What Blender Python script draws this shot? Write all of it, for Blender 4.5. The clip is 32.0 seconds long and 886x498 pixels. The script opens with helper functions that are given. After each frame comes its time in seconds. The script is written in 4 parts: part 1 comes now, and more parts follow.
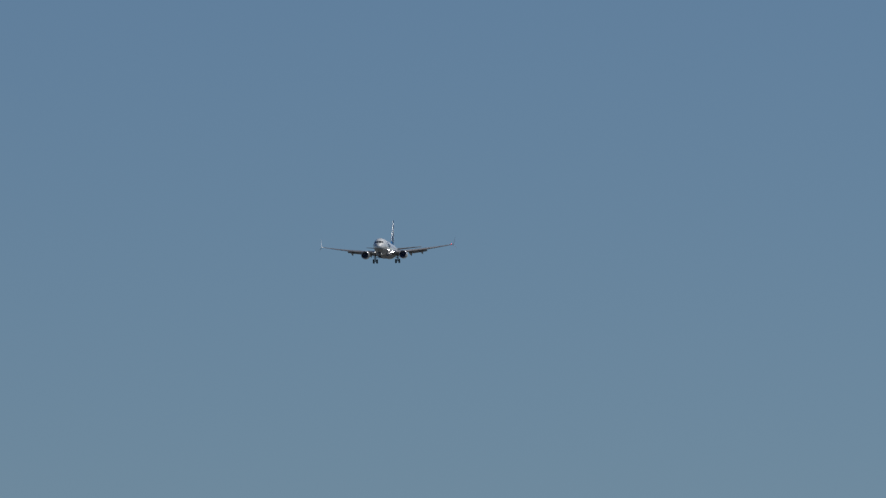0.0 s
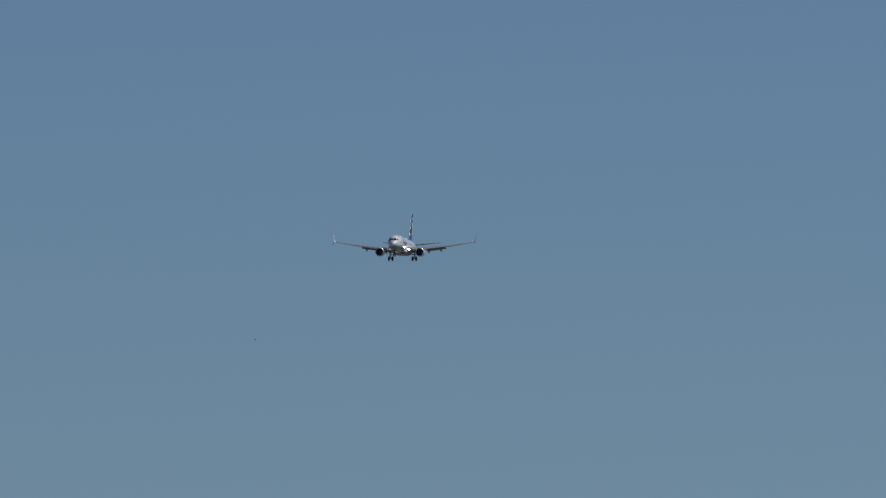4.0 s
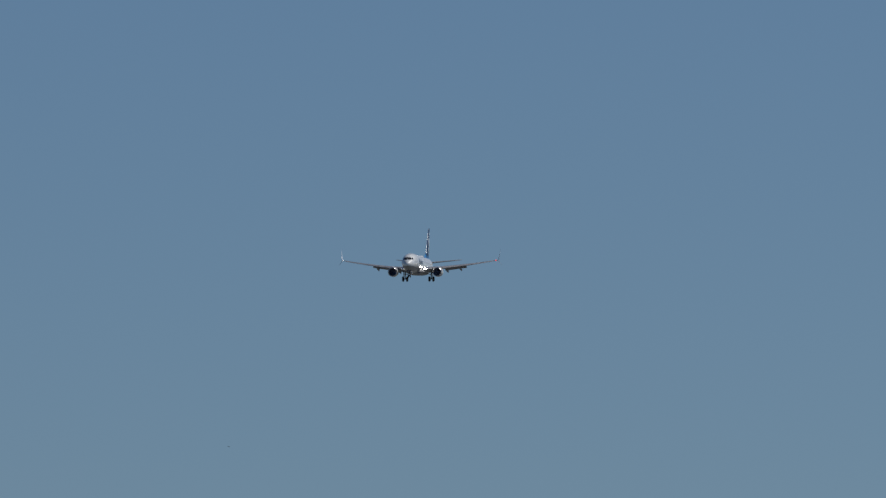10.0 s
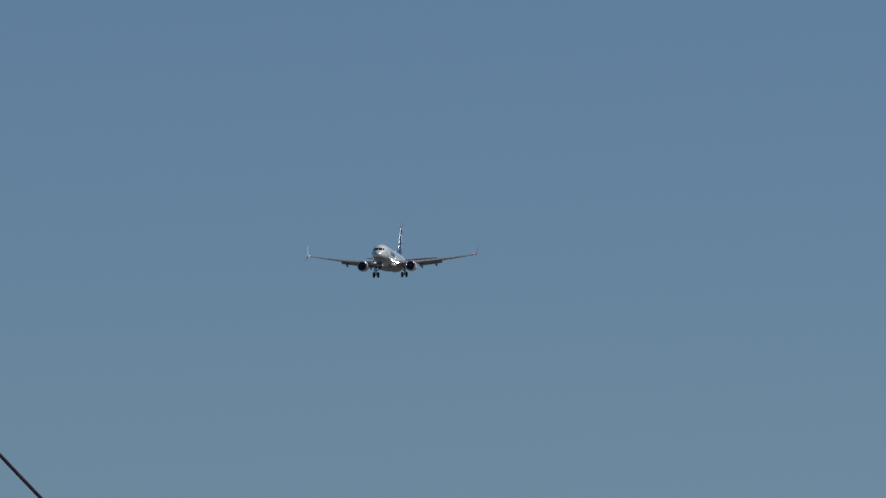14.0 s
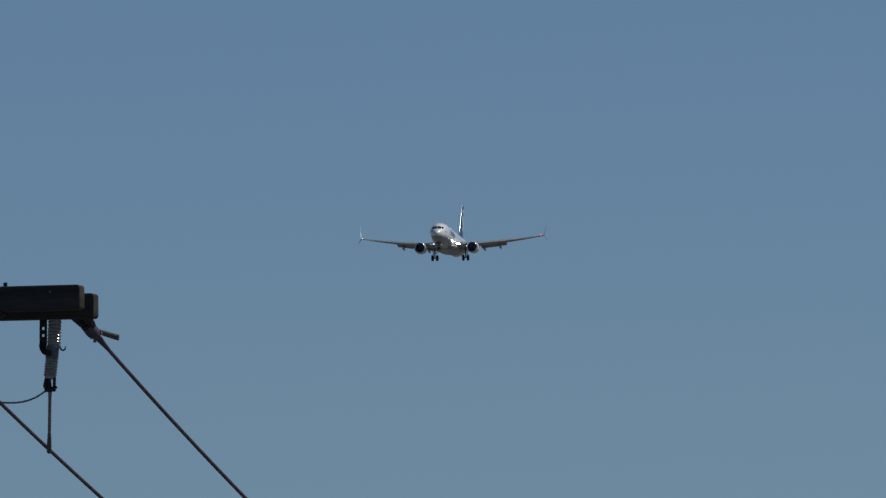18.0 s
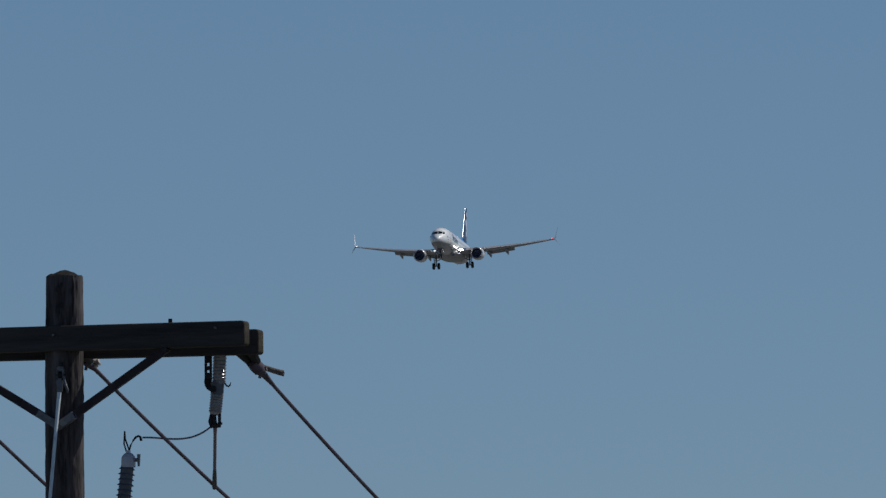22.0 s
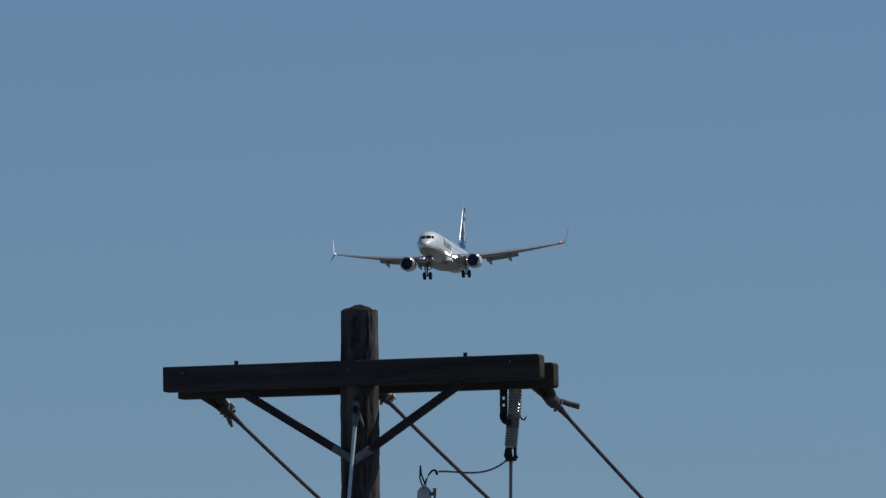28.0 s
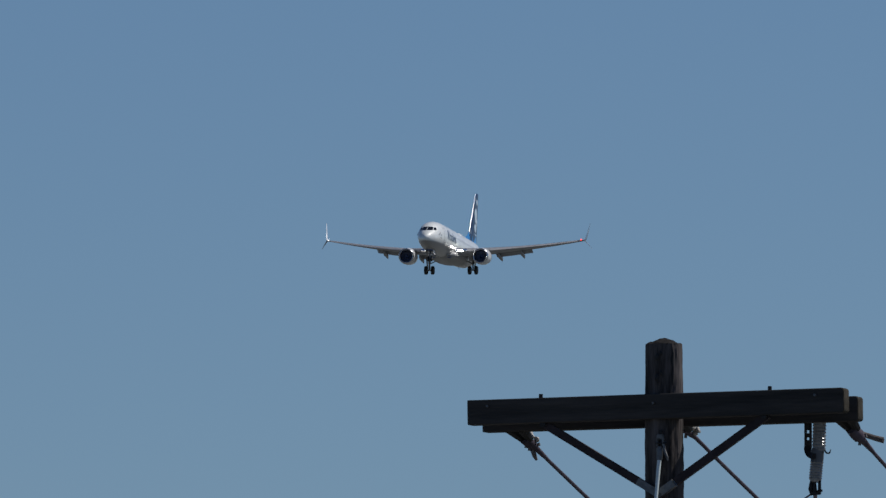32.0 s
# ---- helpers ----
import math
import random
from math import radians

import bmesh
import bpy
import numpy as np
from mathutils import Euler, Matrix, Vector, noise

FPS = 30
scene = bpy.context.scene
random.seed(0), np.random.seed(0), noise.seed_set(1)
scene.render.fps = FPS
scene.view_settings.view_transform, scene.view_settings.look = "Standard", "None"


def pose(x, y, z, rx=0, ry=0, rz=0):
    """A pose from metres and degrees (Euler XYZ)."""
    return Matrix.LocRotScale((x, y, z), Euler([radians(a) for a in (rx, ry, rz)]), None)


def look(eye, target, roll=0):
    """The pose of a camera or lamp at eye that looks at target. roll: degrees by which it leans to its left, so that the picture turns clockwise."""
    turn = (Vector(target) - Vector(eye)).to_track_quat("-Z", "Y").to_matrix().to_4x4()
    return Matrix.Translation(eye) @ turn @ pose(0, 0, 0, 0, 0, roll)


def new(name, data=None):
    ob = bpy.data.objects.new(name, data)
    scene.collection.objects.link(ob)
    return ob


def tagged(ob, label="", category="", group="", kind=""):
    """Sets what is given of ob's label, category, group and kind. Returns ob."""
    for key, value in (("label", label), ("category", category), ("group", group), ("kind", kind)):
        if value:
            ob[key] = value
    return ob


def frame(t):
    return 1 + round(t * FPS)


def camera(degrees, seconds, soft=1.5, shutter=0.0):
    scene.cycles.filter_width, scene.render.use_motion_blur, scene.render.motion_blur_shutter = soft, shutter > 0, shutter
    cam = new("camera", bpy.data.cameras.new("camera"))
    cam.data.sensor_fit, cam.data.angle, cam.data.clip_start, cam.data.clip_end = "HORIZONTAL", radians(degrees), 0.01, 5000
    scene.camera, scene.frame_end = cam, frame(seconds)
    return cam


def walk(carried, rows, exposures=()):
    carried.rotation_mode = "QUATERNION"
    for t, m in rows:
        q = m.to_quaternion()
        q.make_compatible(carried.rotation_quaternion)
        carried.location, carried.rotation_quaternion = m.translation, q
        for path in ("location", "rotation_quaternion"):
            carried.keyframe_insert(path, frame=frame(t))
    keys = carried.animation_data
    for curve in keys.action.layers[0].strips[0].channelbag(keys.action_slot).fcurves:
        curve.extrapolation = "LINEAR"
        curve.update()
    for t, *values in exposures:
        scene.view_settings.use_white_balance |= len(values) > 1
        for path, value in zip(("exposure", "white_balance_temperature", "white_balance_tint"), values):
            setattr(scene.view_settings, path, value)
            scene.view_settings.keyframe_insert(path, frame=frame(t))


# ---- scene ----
SECONDS = 32.0
FIELD = 3.0077
EYE = (0.0, 0.0, 1.7)
cam = camera(FIELD, SECONDS, soft=1.4)
CAM_ROWS = [  # seconds, bearing, height and roll of the view in degrees
    (0.0, 3.0920, 3.5063, 0.00),
    (0.5, 3.0147, 3.5012, 0.00),
    (1.0, 2.9647, 3.4948, 0.00),
    (1.5, 2.9186, 3.4899, 0.00),
    (2.0, 2.8543, 3.4923, 0.00),
    (2.5, 2.8026, 3.4874, 0.00),
    (3.0, 2.7770, 3.4900, 0.00),
    (3.5, 2.7830, 3.5030, 0.00),
    (5.5, 2.5597, 3.5946, 0.00),
    (6.0, 2.5243, 3.5844, 0.00),
    (6.5, 2.4735, 3.5992, 0.00),
    (7.0, 2.3749, 3.6200, 0.00),
    (7.5, 2.3079, 3.6385, 0.00),
    (8.0, 2.2799, 3.6197, 0.00),
    (8.5, 2.2646, 3.5864, 0.00),
    (9.0, 2.2409, 3.6164, 0.00),
    (9.5, 2.2090, 3.6494, 0.00),
    (10.0, 2.2028, 3.6559, 0.00),
    (10.5, 2.1576, 3.6185, 0.00),
    (11.0, 2.1115, 3.6062, 0.00),
    (11.5, 2.0601, 3.6028, 0.00),
    (12.0, 2.0342, 3.6142, 0.00),
    (12.5, 2.0190, 3.5934, 0.00),
    (13.0, 1.9751, 3.5991, 0.00),
    (13.5, 1.9315, 3.6359, 0.00),
    (14.0, 1.8986, 3.6830, 0.00),
    (14.5, 1.8515, 3.7214, 0.00),
    (16.5, 1.5027, 3.7645, 0.00),
    (17.0, 1.3569, 3.7392, 0.00),
    (17.5, 1.2539, 3.6978, 0.00),
    (18.0, 1.2201, 3.6655, 0.00),
    (18.5, 1.1951, 3.6860, 0.00),
    (19.0, 1.0892, 3.6874, 0.00),
    (19.5, 0.9817, 3.6932, 0.00),
    (20.0, 0.9420, 3.7005, 0.00),
    (20.5, 0.9481, 3.7334, -0.05),
    (21.0, 0.9188, 3.7723, -0.10),
    (21.5, 0.7750, 3.7924, -0.15),
    (22.0, 0.6601, 3.7852, -0.15),
    (22.5, 0.6308, 3.7773, -0.20),
    (23.0, 0.6045, 3.8039, -0.20),
    (23.5, 0.5112, 3.8736, -0.30),
    (24.0, 0.4058, 3.9327, -0.35),
    (24.5, 0.3204, 3.9007, -0.38),
    (25.0, 0.2853, 3.8860, -0.42),
    (25.5, 0.2433, 3.9227, -0.50),
    (27.5, -0.1770, 3.9140, -0.80),
    (28.0, -0.3413, 3.9025, -0.45),
    (28.5, -0.4332, 3.9287, -0.30),
    (29.0, -0.4929, 3.9628, -0.15),
    (29.5, -0.6113, 3.9629, -0.10),
    (30.0, -0.7912, 3.9361, -0.05),
    (30.5, -0.9626, 3.9343, 0.08),
    (31.0, -1.1020, 3.9555, 0.20),
    (31.5, -1.2418, 4.0006, 0.00),
    (32.0, -1.3774, 4.0225, -0.30),
]

walk(cam, [(t, pose(*EYE, 90 + el, 0, -az) @ pose(0, 0, 0, 0, 0, roll)) for t, az, el, roll in CAM_ROWS], exposures=[(0.0, -0.25, 6370, 10), (18.0, -0.22, 6370, 10), (22.0, -0.10, 6370, 10), (25.0, -0.06, 6370, 10), (28.0, -0.01, 6370, 10), (32.0, 0.01, 6370, 10)])

# ---- light ----
SUN_AZ, SUN_EL = 67.0, 50.0          # bearing from +Y towards +X, height
world = bpy.data.worlds.new("sky")
scene.world = world
world.use_nodes = True
wn, wl = world.node_tree.nodes, world.node_tree.links
sky = wn.new("ShaderNodeTexSky")
sky.sky_type = "NISHITA"
sky.sun_disc = False
sky.sun_elevation, sky.sun_rotation = radians(SUN_EL), radians(SUN_AZ)
sky.altitude, sky.air_density, sky.dust_density, sky.ozone_density = 0.0, 0.74, 0.0, 8.0
wl.new(sky.outputs["Color"], wn["Background"].inputs["Color"])
wn["Background"].inputs["Strength"].default_value = 0.0525
sun_data = bpy.data.lights.new("sun", "SUN")
sun_data.energy, sun_data.angle, sun_data.color = 3.0, radians(0.53), (1.0, 0.95, 0.88)
sun = new("sun", sun_data)
sun_way = Vector((math.sin(radians(SUN_AZ)) * math.cos(radians(SUN_EL)), math.cos(radians(SUN_AZ)) * math.cos(radians(SUN_EL)), math.sin(radians(SUN_EL))))
sun.matrix_world = look(sun_way * 300, (0, 0, 0))


# ---- materials ----
def paint(name, base, rough=0.5, metal=0.0, spread=0.12, scale=3.0, fine=40.0, bump=0.05, stretch=(1, 1, 1), coat=0.0, glow=0.0, dark=None, spec=0.5, gloss=0.08):
    """A surface with large soft variation, fine grain and a little relief; stretch draws the grain out along an axis."""
    m = bpy.data.materials.new(name)
    m.use_nodes = True
    nd, lk = m.node_tree.nodes, m.node_tree.links
    b = nd["Principled BSDF"]
    co, mp = nd.new("ShaderNodeTexCoord"), nd.new("ShaderNodeMapping")
    mp.inputs["Scale"].default_value = stretch
    lk.new(co.outputs["Object"], mp.inputs["Vector"])
    big, small = nd.new("ShaderNodeTexNoise"), nd.new("ShaderNodeTexNoise")
    for n, s in ((big, scale), (small, fine)):
        n.inputs["Scale"].default_value, n.inputs["Detail"].default_value = s, 5
        lk.new(mp.outputs["Vector"], n.inputs["Vector"])
    mix = nd.new("ShaderNodeMath")
    mix.operation = "MULTIPLY_ADD"
    lk.new(big.outputs["Fac"], mix.inputs[0])
    mix.inputs[1].default_value = 0.65
    half = nd.new("ShaderNodeMath")
    half.operation = "MULTIPLY"
    half.inputs[1].default_value = 0.35
    lk.new(small.outputs["Fac"], half.inputs[0])
    lk.new(half.outputs[0], mix.inputs[2])
    ramp = nd.new("ShaderNodeValToRGB")
    lo = dark if dark else tuple(c * (1 - spread) for c in base)
    hi = tuple(min(1.0, c * (1 + spread)) for c in base)
    ramp.color_ramp.elements[0].position, ramp.color_ramp.elements[1].position = 0.33, 0.66
    ramp.color_ramp.elements[0].color, ramp.color_ramp.elements[1].color = (*lo, 1), (*hi, 1)
    lk.new(mix.outputs[0], ramp.inputs["Fac"])
    lk.new(ramp.outputs["Color"], b.inputs["Base Color"])
    rr = nd.new("ShaderNodeMapRange")
    rr.inputs["To Min"].default_value, rr.inputs["To Max"].default_value = rough * 0.85, min(1.0, rough * 1.15)
    lk.new(small.outputs["Fac"], rr.inputs["Value"])
    lk.new(rr.outputs["Result"], b.inputs["Roughness"])
    b.inputs["Metallic"].default_value = metal
    b.inputs["Coat Weight"].default_value = coat
    b.inputs["Coat Roughness"].default_value = gloss
    b.inputs["Specular IOR Level"].default_value = spec
    if bump:
        bp = nd.new("ShaderNodeBump")
        bp.inputs["Strength"].default_value, bp.inputs["Distance"].default_value = bump, 0.01
        lk.new(mix.outputs[0], bp.inputs["Height"])
        lk.new(bp.outputs["Normal"], b.inputs["Normal"])
    if glow:
        b.inputs["Emission Color"].default_value = (*base, 1)
        b.inputs["Emission Strength"].default_value = glow
    return m


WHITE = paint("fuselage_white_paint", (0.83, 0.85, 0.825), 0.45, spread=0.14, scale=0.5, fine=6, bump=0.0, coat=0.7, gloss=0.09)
# grey below a waterline: belly paint, with underside shade mixed into its tone
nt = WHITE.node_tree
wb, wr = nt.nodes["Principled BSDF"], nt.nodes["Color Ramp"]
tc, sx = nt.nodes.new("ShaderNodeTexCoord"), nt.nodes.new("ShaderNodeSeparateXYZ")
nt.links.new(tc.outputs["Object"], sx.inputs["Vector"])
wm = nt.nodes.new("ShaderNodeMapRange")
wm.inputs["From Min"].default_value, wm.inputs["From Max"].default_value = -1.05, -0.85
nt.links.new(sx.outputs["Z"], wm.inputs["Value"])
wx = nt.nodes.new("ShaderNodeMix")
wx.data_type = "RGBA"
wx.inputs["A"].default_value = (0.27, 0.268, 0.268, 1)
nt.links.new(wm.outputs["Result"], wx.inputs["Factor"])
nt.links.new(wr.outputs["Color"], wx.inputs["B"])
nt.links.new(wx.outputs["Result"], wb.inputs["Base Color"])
NACELLE = paint("nacelle_white_paint", (0.70, 0.705, 0.71), 0.4, spread=0.06, scale=0.8, fine=7, bump=0.0, coat=0.4)
DUCT = paint("acoustic_liner_grey", (0.14, 0.145, 0.16), 0.5, spread=0.1, scale=2, bump=0.0)
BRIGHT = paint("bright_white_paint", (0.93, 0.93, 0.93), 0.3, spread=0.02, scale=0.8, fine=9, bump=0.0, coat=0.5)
GREY = paint("wing_grey_paint", (0.26, 0.265, 0.285), 0.45, spread=0.2, scale=0.7, fine=8, bump=0.0, stretch=(1, 0.3, 1))
LETTER = paint("worn_navy_lettering", (0.05, 0.085, 0.15), 0.4, spread=0.3, scale=0.8, bump=0.0, coat=0.3)
BELLY = paint("belly_grey_paint", (0.30, 0.30, 0.305), 0.45, spread=0.3, scale=0.6, fine=6, bump=0.0, stretch=(1, 0.25, 1))
NAVY = paint("navy_paint", (0.010, 0.028, 0.075), 0.4, spread=0.15, scale=0.6, bump=0.0, coat=0.1)
BLUE = paint("mid_blue_paint", (0.015, 0.23, 0.58), 0.3, spread=0.12, scale=0.6, bump=0.0, coat=0.4)
PALE = paint("pale_blue_paint", (0.62, 0.72, 0.78), 0.35, spread=0.1, scale=0.8, bump=0.0)
TIPBLUE = paint("blue_grey_tip_paint", (0.20, 0.30, 0.42), 0.4, spread=0.1, scale=0.8, bump=0.0)
POLISH = paint("mirror_polished_aluminium", (0.88, 0.88, 0.88), 0.12, 1.0, spread=0.03, scale=2, bump=0.0)
SLAT = paint("dull_slat_aluminium", (0.36, 0.36, 0.375), 0.5, 0.25, spread=0.15, scale=2, bump=0.0)
LIPMET = paint("worn_lip_aluminium", (0.56, 0.56, 0.57), 0.2, 1.0, spread=0.1, scale=2, bump=0.0)
FINEDGE = paint("brushed_fin_edge", (0.95, 0.95, 0.95), 0.31, 1.0, spread=0.06, scale=2, bump=0.0)
STEEL = paint("gear_steel", (0.25, 0.25, 0.26), 0.45, 0.6, spread=0.2, scale=4, bump=0.0)
RUBBER = paint("tyre_rubber", (0.018, 0.018, 0.019), 0.8, spread=0.3, scale=5, bump=0.0)
INTAKE = paint("dark_intake", (0.10, 0.13, 0.24), 0.6, spread=0.3, scale=3, bump=0.0)
FANMET = paint("fan_titanium", (0.20, 0.23, 0.36), 0.45, 0.5, spread=0.2, scale=6, bump=0.0)
PANE = paint("cockpit_glass", (0.012, 0.013, 0.016), 0.08, spread=0.2, scale=2, bump=0.0)
CABIN = paint("cabin_window_grey", (0.30, 0.31, 0.33), 0.3, spread=0.2, scale=2, bump=0.0)
SEAM = paint("door_seal_grey", (0.35, 0.36, 0.38), 0.5, spread=0.1, scale=4, bump=0.0)
DIMLAMP = paint("dim_landing_lamp", (1.0, 0.97, 0.9), 0.2, spread=0.0, bump=0.0, glow=1.3)
LAMP = paint("landing_lamp", (1.0, 0.97, 0.9), 0.2, spread=0.0, bump=0.0, glow=40.0)
REDLAMP = paint("red_lamp", (1.0, 0.03, 0.02), 0.2, spread=0.0, bump=0.0, glow=5.0)
WHITELAMP = paint("white_tip_lamp", (1.0, 0.98, 0.95), 0.2, spread=0.0, bump=0.0, glow=2.2)

POLEWOOD = paint("creosoted_pole_wood", (0.077, 0.068, 0.066), 0.9, spec=0.12, spread=0.8, scale=16, fine=80, bump=1.0, stretch=(1, 1, 0.14), dark=(0.011, 0.010, 0.010))
TOPWOOD = paint("rotted_pole_top", (0.024, 0.022, 0.021), 0.95, spec=0.08, spread=0.5, scale=20, fine=90, bump=0.8)
ARMWOOD = paint("dark_crossarm_wood", (0.060, 0.054, 0.051), 0.85, spec=0.15, spread=0.3, scale=12, fine=70, bump=0.7, stretch=(0.08, 1, 1), dark=(0.030, 0.030, 0.029))
ENDWOOD = paint("weathered_end_grain", (0.054, 0.047, 0.036), 0.9, spec=0.12, spread=0.45, scale=18, fine=90, bump=0.6)
BRACEWOOD = paint("dark_brace_wood", (0.044, 0.035, 0.038), 0.8, spec=0.2, spread=0.4, scale=8, fine=50, bump=0.4)
DULLIRON = paint("dull_dark_iron", (0.075, 0.076, 0.08), 0.65, 0.3, spread=0.3, scale=25, fine=120, bump=0.2)
GALV = paint("dull_galvanised_steel", (0.17, 0.175, 0.18), 0.55, 0.5, spread=0.3, scale=25, fine=120, bump=0.2)
BLACKIRON = paint("dark_iron", (0.025, 0.024, 0.024), 0.6, 0.4, spread=0.4, scale=25, fine=120, bump=0.2)
PORC = paint("grey_porcelain", (0.20, 0.205, 0.21), 0.28, spread=0.3, scale=25, fine=90, bump=0.05, coat=1.0, gloss=0.12)
CHARC = paint("charcoal_polymer", (0.10, 0.108, 0.12), 0.55, spread=0.2, scale=18, fine=90, bump=0.05, coat=0.15, gloss=0.3)
RIMPAINT = paint("beige_rim_enamel", (0.36, 0.345, 0.30), 0.55, spread=0.25, scale=8, fine=50, bump=0.1)
LIGHTPORC = paint("pale_grey_cap", (0.50, 0.51, 0.52), 0.4, spread=0.2, scale=22, fine=100, bump=0.1)
WIRE = paint("weathered_conductor", (0.090, 0.074, 0.094), 0.8, 0.0, spec=0.15, spread=0.4, scale=12, fine=90, bump=0.2)
ROPE = paint("brown_armour_rod", (0.15, 0.125, 0.11), 0.85, 0.0, spec=0.15, spread=0.45, scale=30, fine=120, bump=0.5)
LEAD = paint("grey_insulated_lead", (0.20, 0.175, 0.20), 0.8, 0.0, spec=0.15, spread=0.4, scale=30, fine=120, bump=0.3)
ARRESTER = paint("dark_glazed_arrester", (0.07, 0.074, 0.08), 0.35, spread=0.4, scale=25, fine=90, bump=0.1, coat=1.0, gloss=0.1)
BARE = paint("pale_bare_alloy", (0.40, 0.385, 0.365), 0.6, 0.1, spread=0.4, scale=30, fine=120, bump=0.3)
BONE = paint("pale_clamp_alloy", (0.15, 0.142, 0.138), 0.6, 0.2, spread=0.6, scale=30, fine=120, bump=0.3)
INSECT = paint("insect_brown", (0.14, 0.12, 0.10), 0.6, spread=0.2, scale=300, bump=0.0)
FEATHER = paint("dark_feathers", (0.12, 0.12, 0.12), 0.8, spread=0.3, scale=30, bump=0.0)
FIBRE = paint("white_fibreglass_rod", (0.70, 0.79, 0.79), 0.35, spread=0.15, scale=15, fine=80, bump=0.05)
TANK = paint("grey_tank_enamel", (0.25, 0.27, 0.265), 0.5, spread=0.25, scale=6, fine=50, bump=0.1)
LID = paint("rust_streaked_lid", (0.30, 0.15, 0.10), 0.65, spread=0.2, scale=4, fine=30, bump=0.2, dark=(0.28, 0.27, 0.25))
LID.node_tree.nodes["Color Ramp"].color_ramp.elements[0].position, LID.node_tree.nodes["Color Ramp"].color_ramp.elements[1].position = 0.45, 0.54
GRASS = paint("dry_grass_ground", (0.120, 0.125, 0.115), 0.95, spread=0.4, scale=0.02, fine=1.5, bump=0.3)


# ---- mesh helpers ----
def loft(bm, rings, cap=True, close=True):
    vs = [[bm.verts.new(p) for p in r] for r in rings]
    n = len(vs[0])
    for a, b in zip(vs, vs[1:]):
        for i in range(n if close else n - 1):
            j = (i + 1) % n
            bm.faces.new((a[i], a[j], b[j], b[i]))
    if cap and close:
        bm.faces.new(vs[0])
        bm.faces.new(vs[-1][::-1])
    return bm


def box(bm, size, m=Matrix(), bevel=0.0):
    r = bmesh.ops.create_cube(bm, size=1.0, matrix=m @ Matrix.Diagonal((*size, 1)))
    if bevel:
        es = list({e for v in r["verts"] for e in v.link_edges})
        bmesh.ops.bevel(bm, geom=es, offset=bevel, segments=3 if bevel > 0.01 else 2, affect="EDGES")
    return bm


def frame_along(way):
    """Two unit vectors square to way."""
    w = Vector(way).normalized()
    a = w.cross(Vector((0, 0, 1)) if abs(w.z) < 0.9 else Vector((1, 0, 0))).normalized()
    return a, w.cross(a)


def tube(bm, pts, radii, n=10, cap=True):
    """A round bar through pts; radii: one number or one for each point."""
    pts = [Vector(p) for p in pts]
    if isinstance(radii, (int, float)):
        radii = [radii] * len(pts)
    rings = []
    for i, p in enumerate(pts):
        a, b = frame_along(pts[min(i + 1, len(pts) - 1)] - pts[max(i - 1, 0)])
        rings.append([p + radii[i] * (math.cos(2 * math.pi * k / n) * a + math.sin(2 * math.pi * k / n) * b) for k in range(n)])
    return loft(bm, rings, cap)


def turned(bm, profile, m=Matrix(), n=24, flat=0.0, cap=False):
    """A lathe body about the local y axis from (y, r) pairs; flat presses its underside."""
    rings = []
    for y, r in profile:
        ring = []
        for k in range(n):
            a = 2 * math.pi * k / n
            x, z = r * math.cos(a), r * math.sin(a)
            if z < 0:
                z *= 1 - flat
            ring.append(m @ Vector((x, y, z)))
        rings.append(ring)
    return loft(bm, rings, cap)


def link(name, bm, material, parent=None, label="", at=None, sharp=38):
    bmesh.ops.recalc_face_normals(bm, faces=bm.faces)
    me = bpy.data.meshes.new(name)
    bm.to_mesh(me)
    bm.free()
    for p in me.polygons:
        p.use_smooth = True
    me.set_sharp_from_angle(angle=radians(sharp))
    me.materials.append(material)
    ob = new(name, me)
    if parent is not None:
        ob.parent = parent
    if at is not None:
        ob.location = at
    if label:
        tagged(ob, label)
    return ob


def part(name, bm, material, parent, label=""):
    return link(name, bm, material, parent, label)


# ---- ground ----
def build_ground():
    bm = bmesh.new()
    n, half = 48, 9000.0
    grid = []
    for j in range(n + 1):
        row = []
        for i in range(n + 1):
            u, w = 2 * i / n - 1, 2 * j / n - 1
            x, y = half * u * abs(u), half * w * abs(w)
            row.append(bm.verts.new((x, y, 0.0)))
        grid.append(row)
    for j in range(n):
        for i in range(n):
            bm.faces.new((grid[j][i], grid[j][i + 1], grid[j + 1][i + 1], grid[j + 1][i]))
    tagged(link("ground", bm, GRASS), "flat dry grass ground below the approach path", "ground", kind="structure")


build_ground()


# ---- the airliner: x towards its left wing, y towards its tail, nose at y = 0, z = 0 on the body's axis ----
WHEEL_Y, WHEEL_Z = 19.6, -3.0
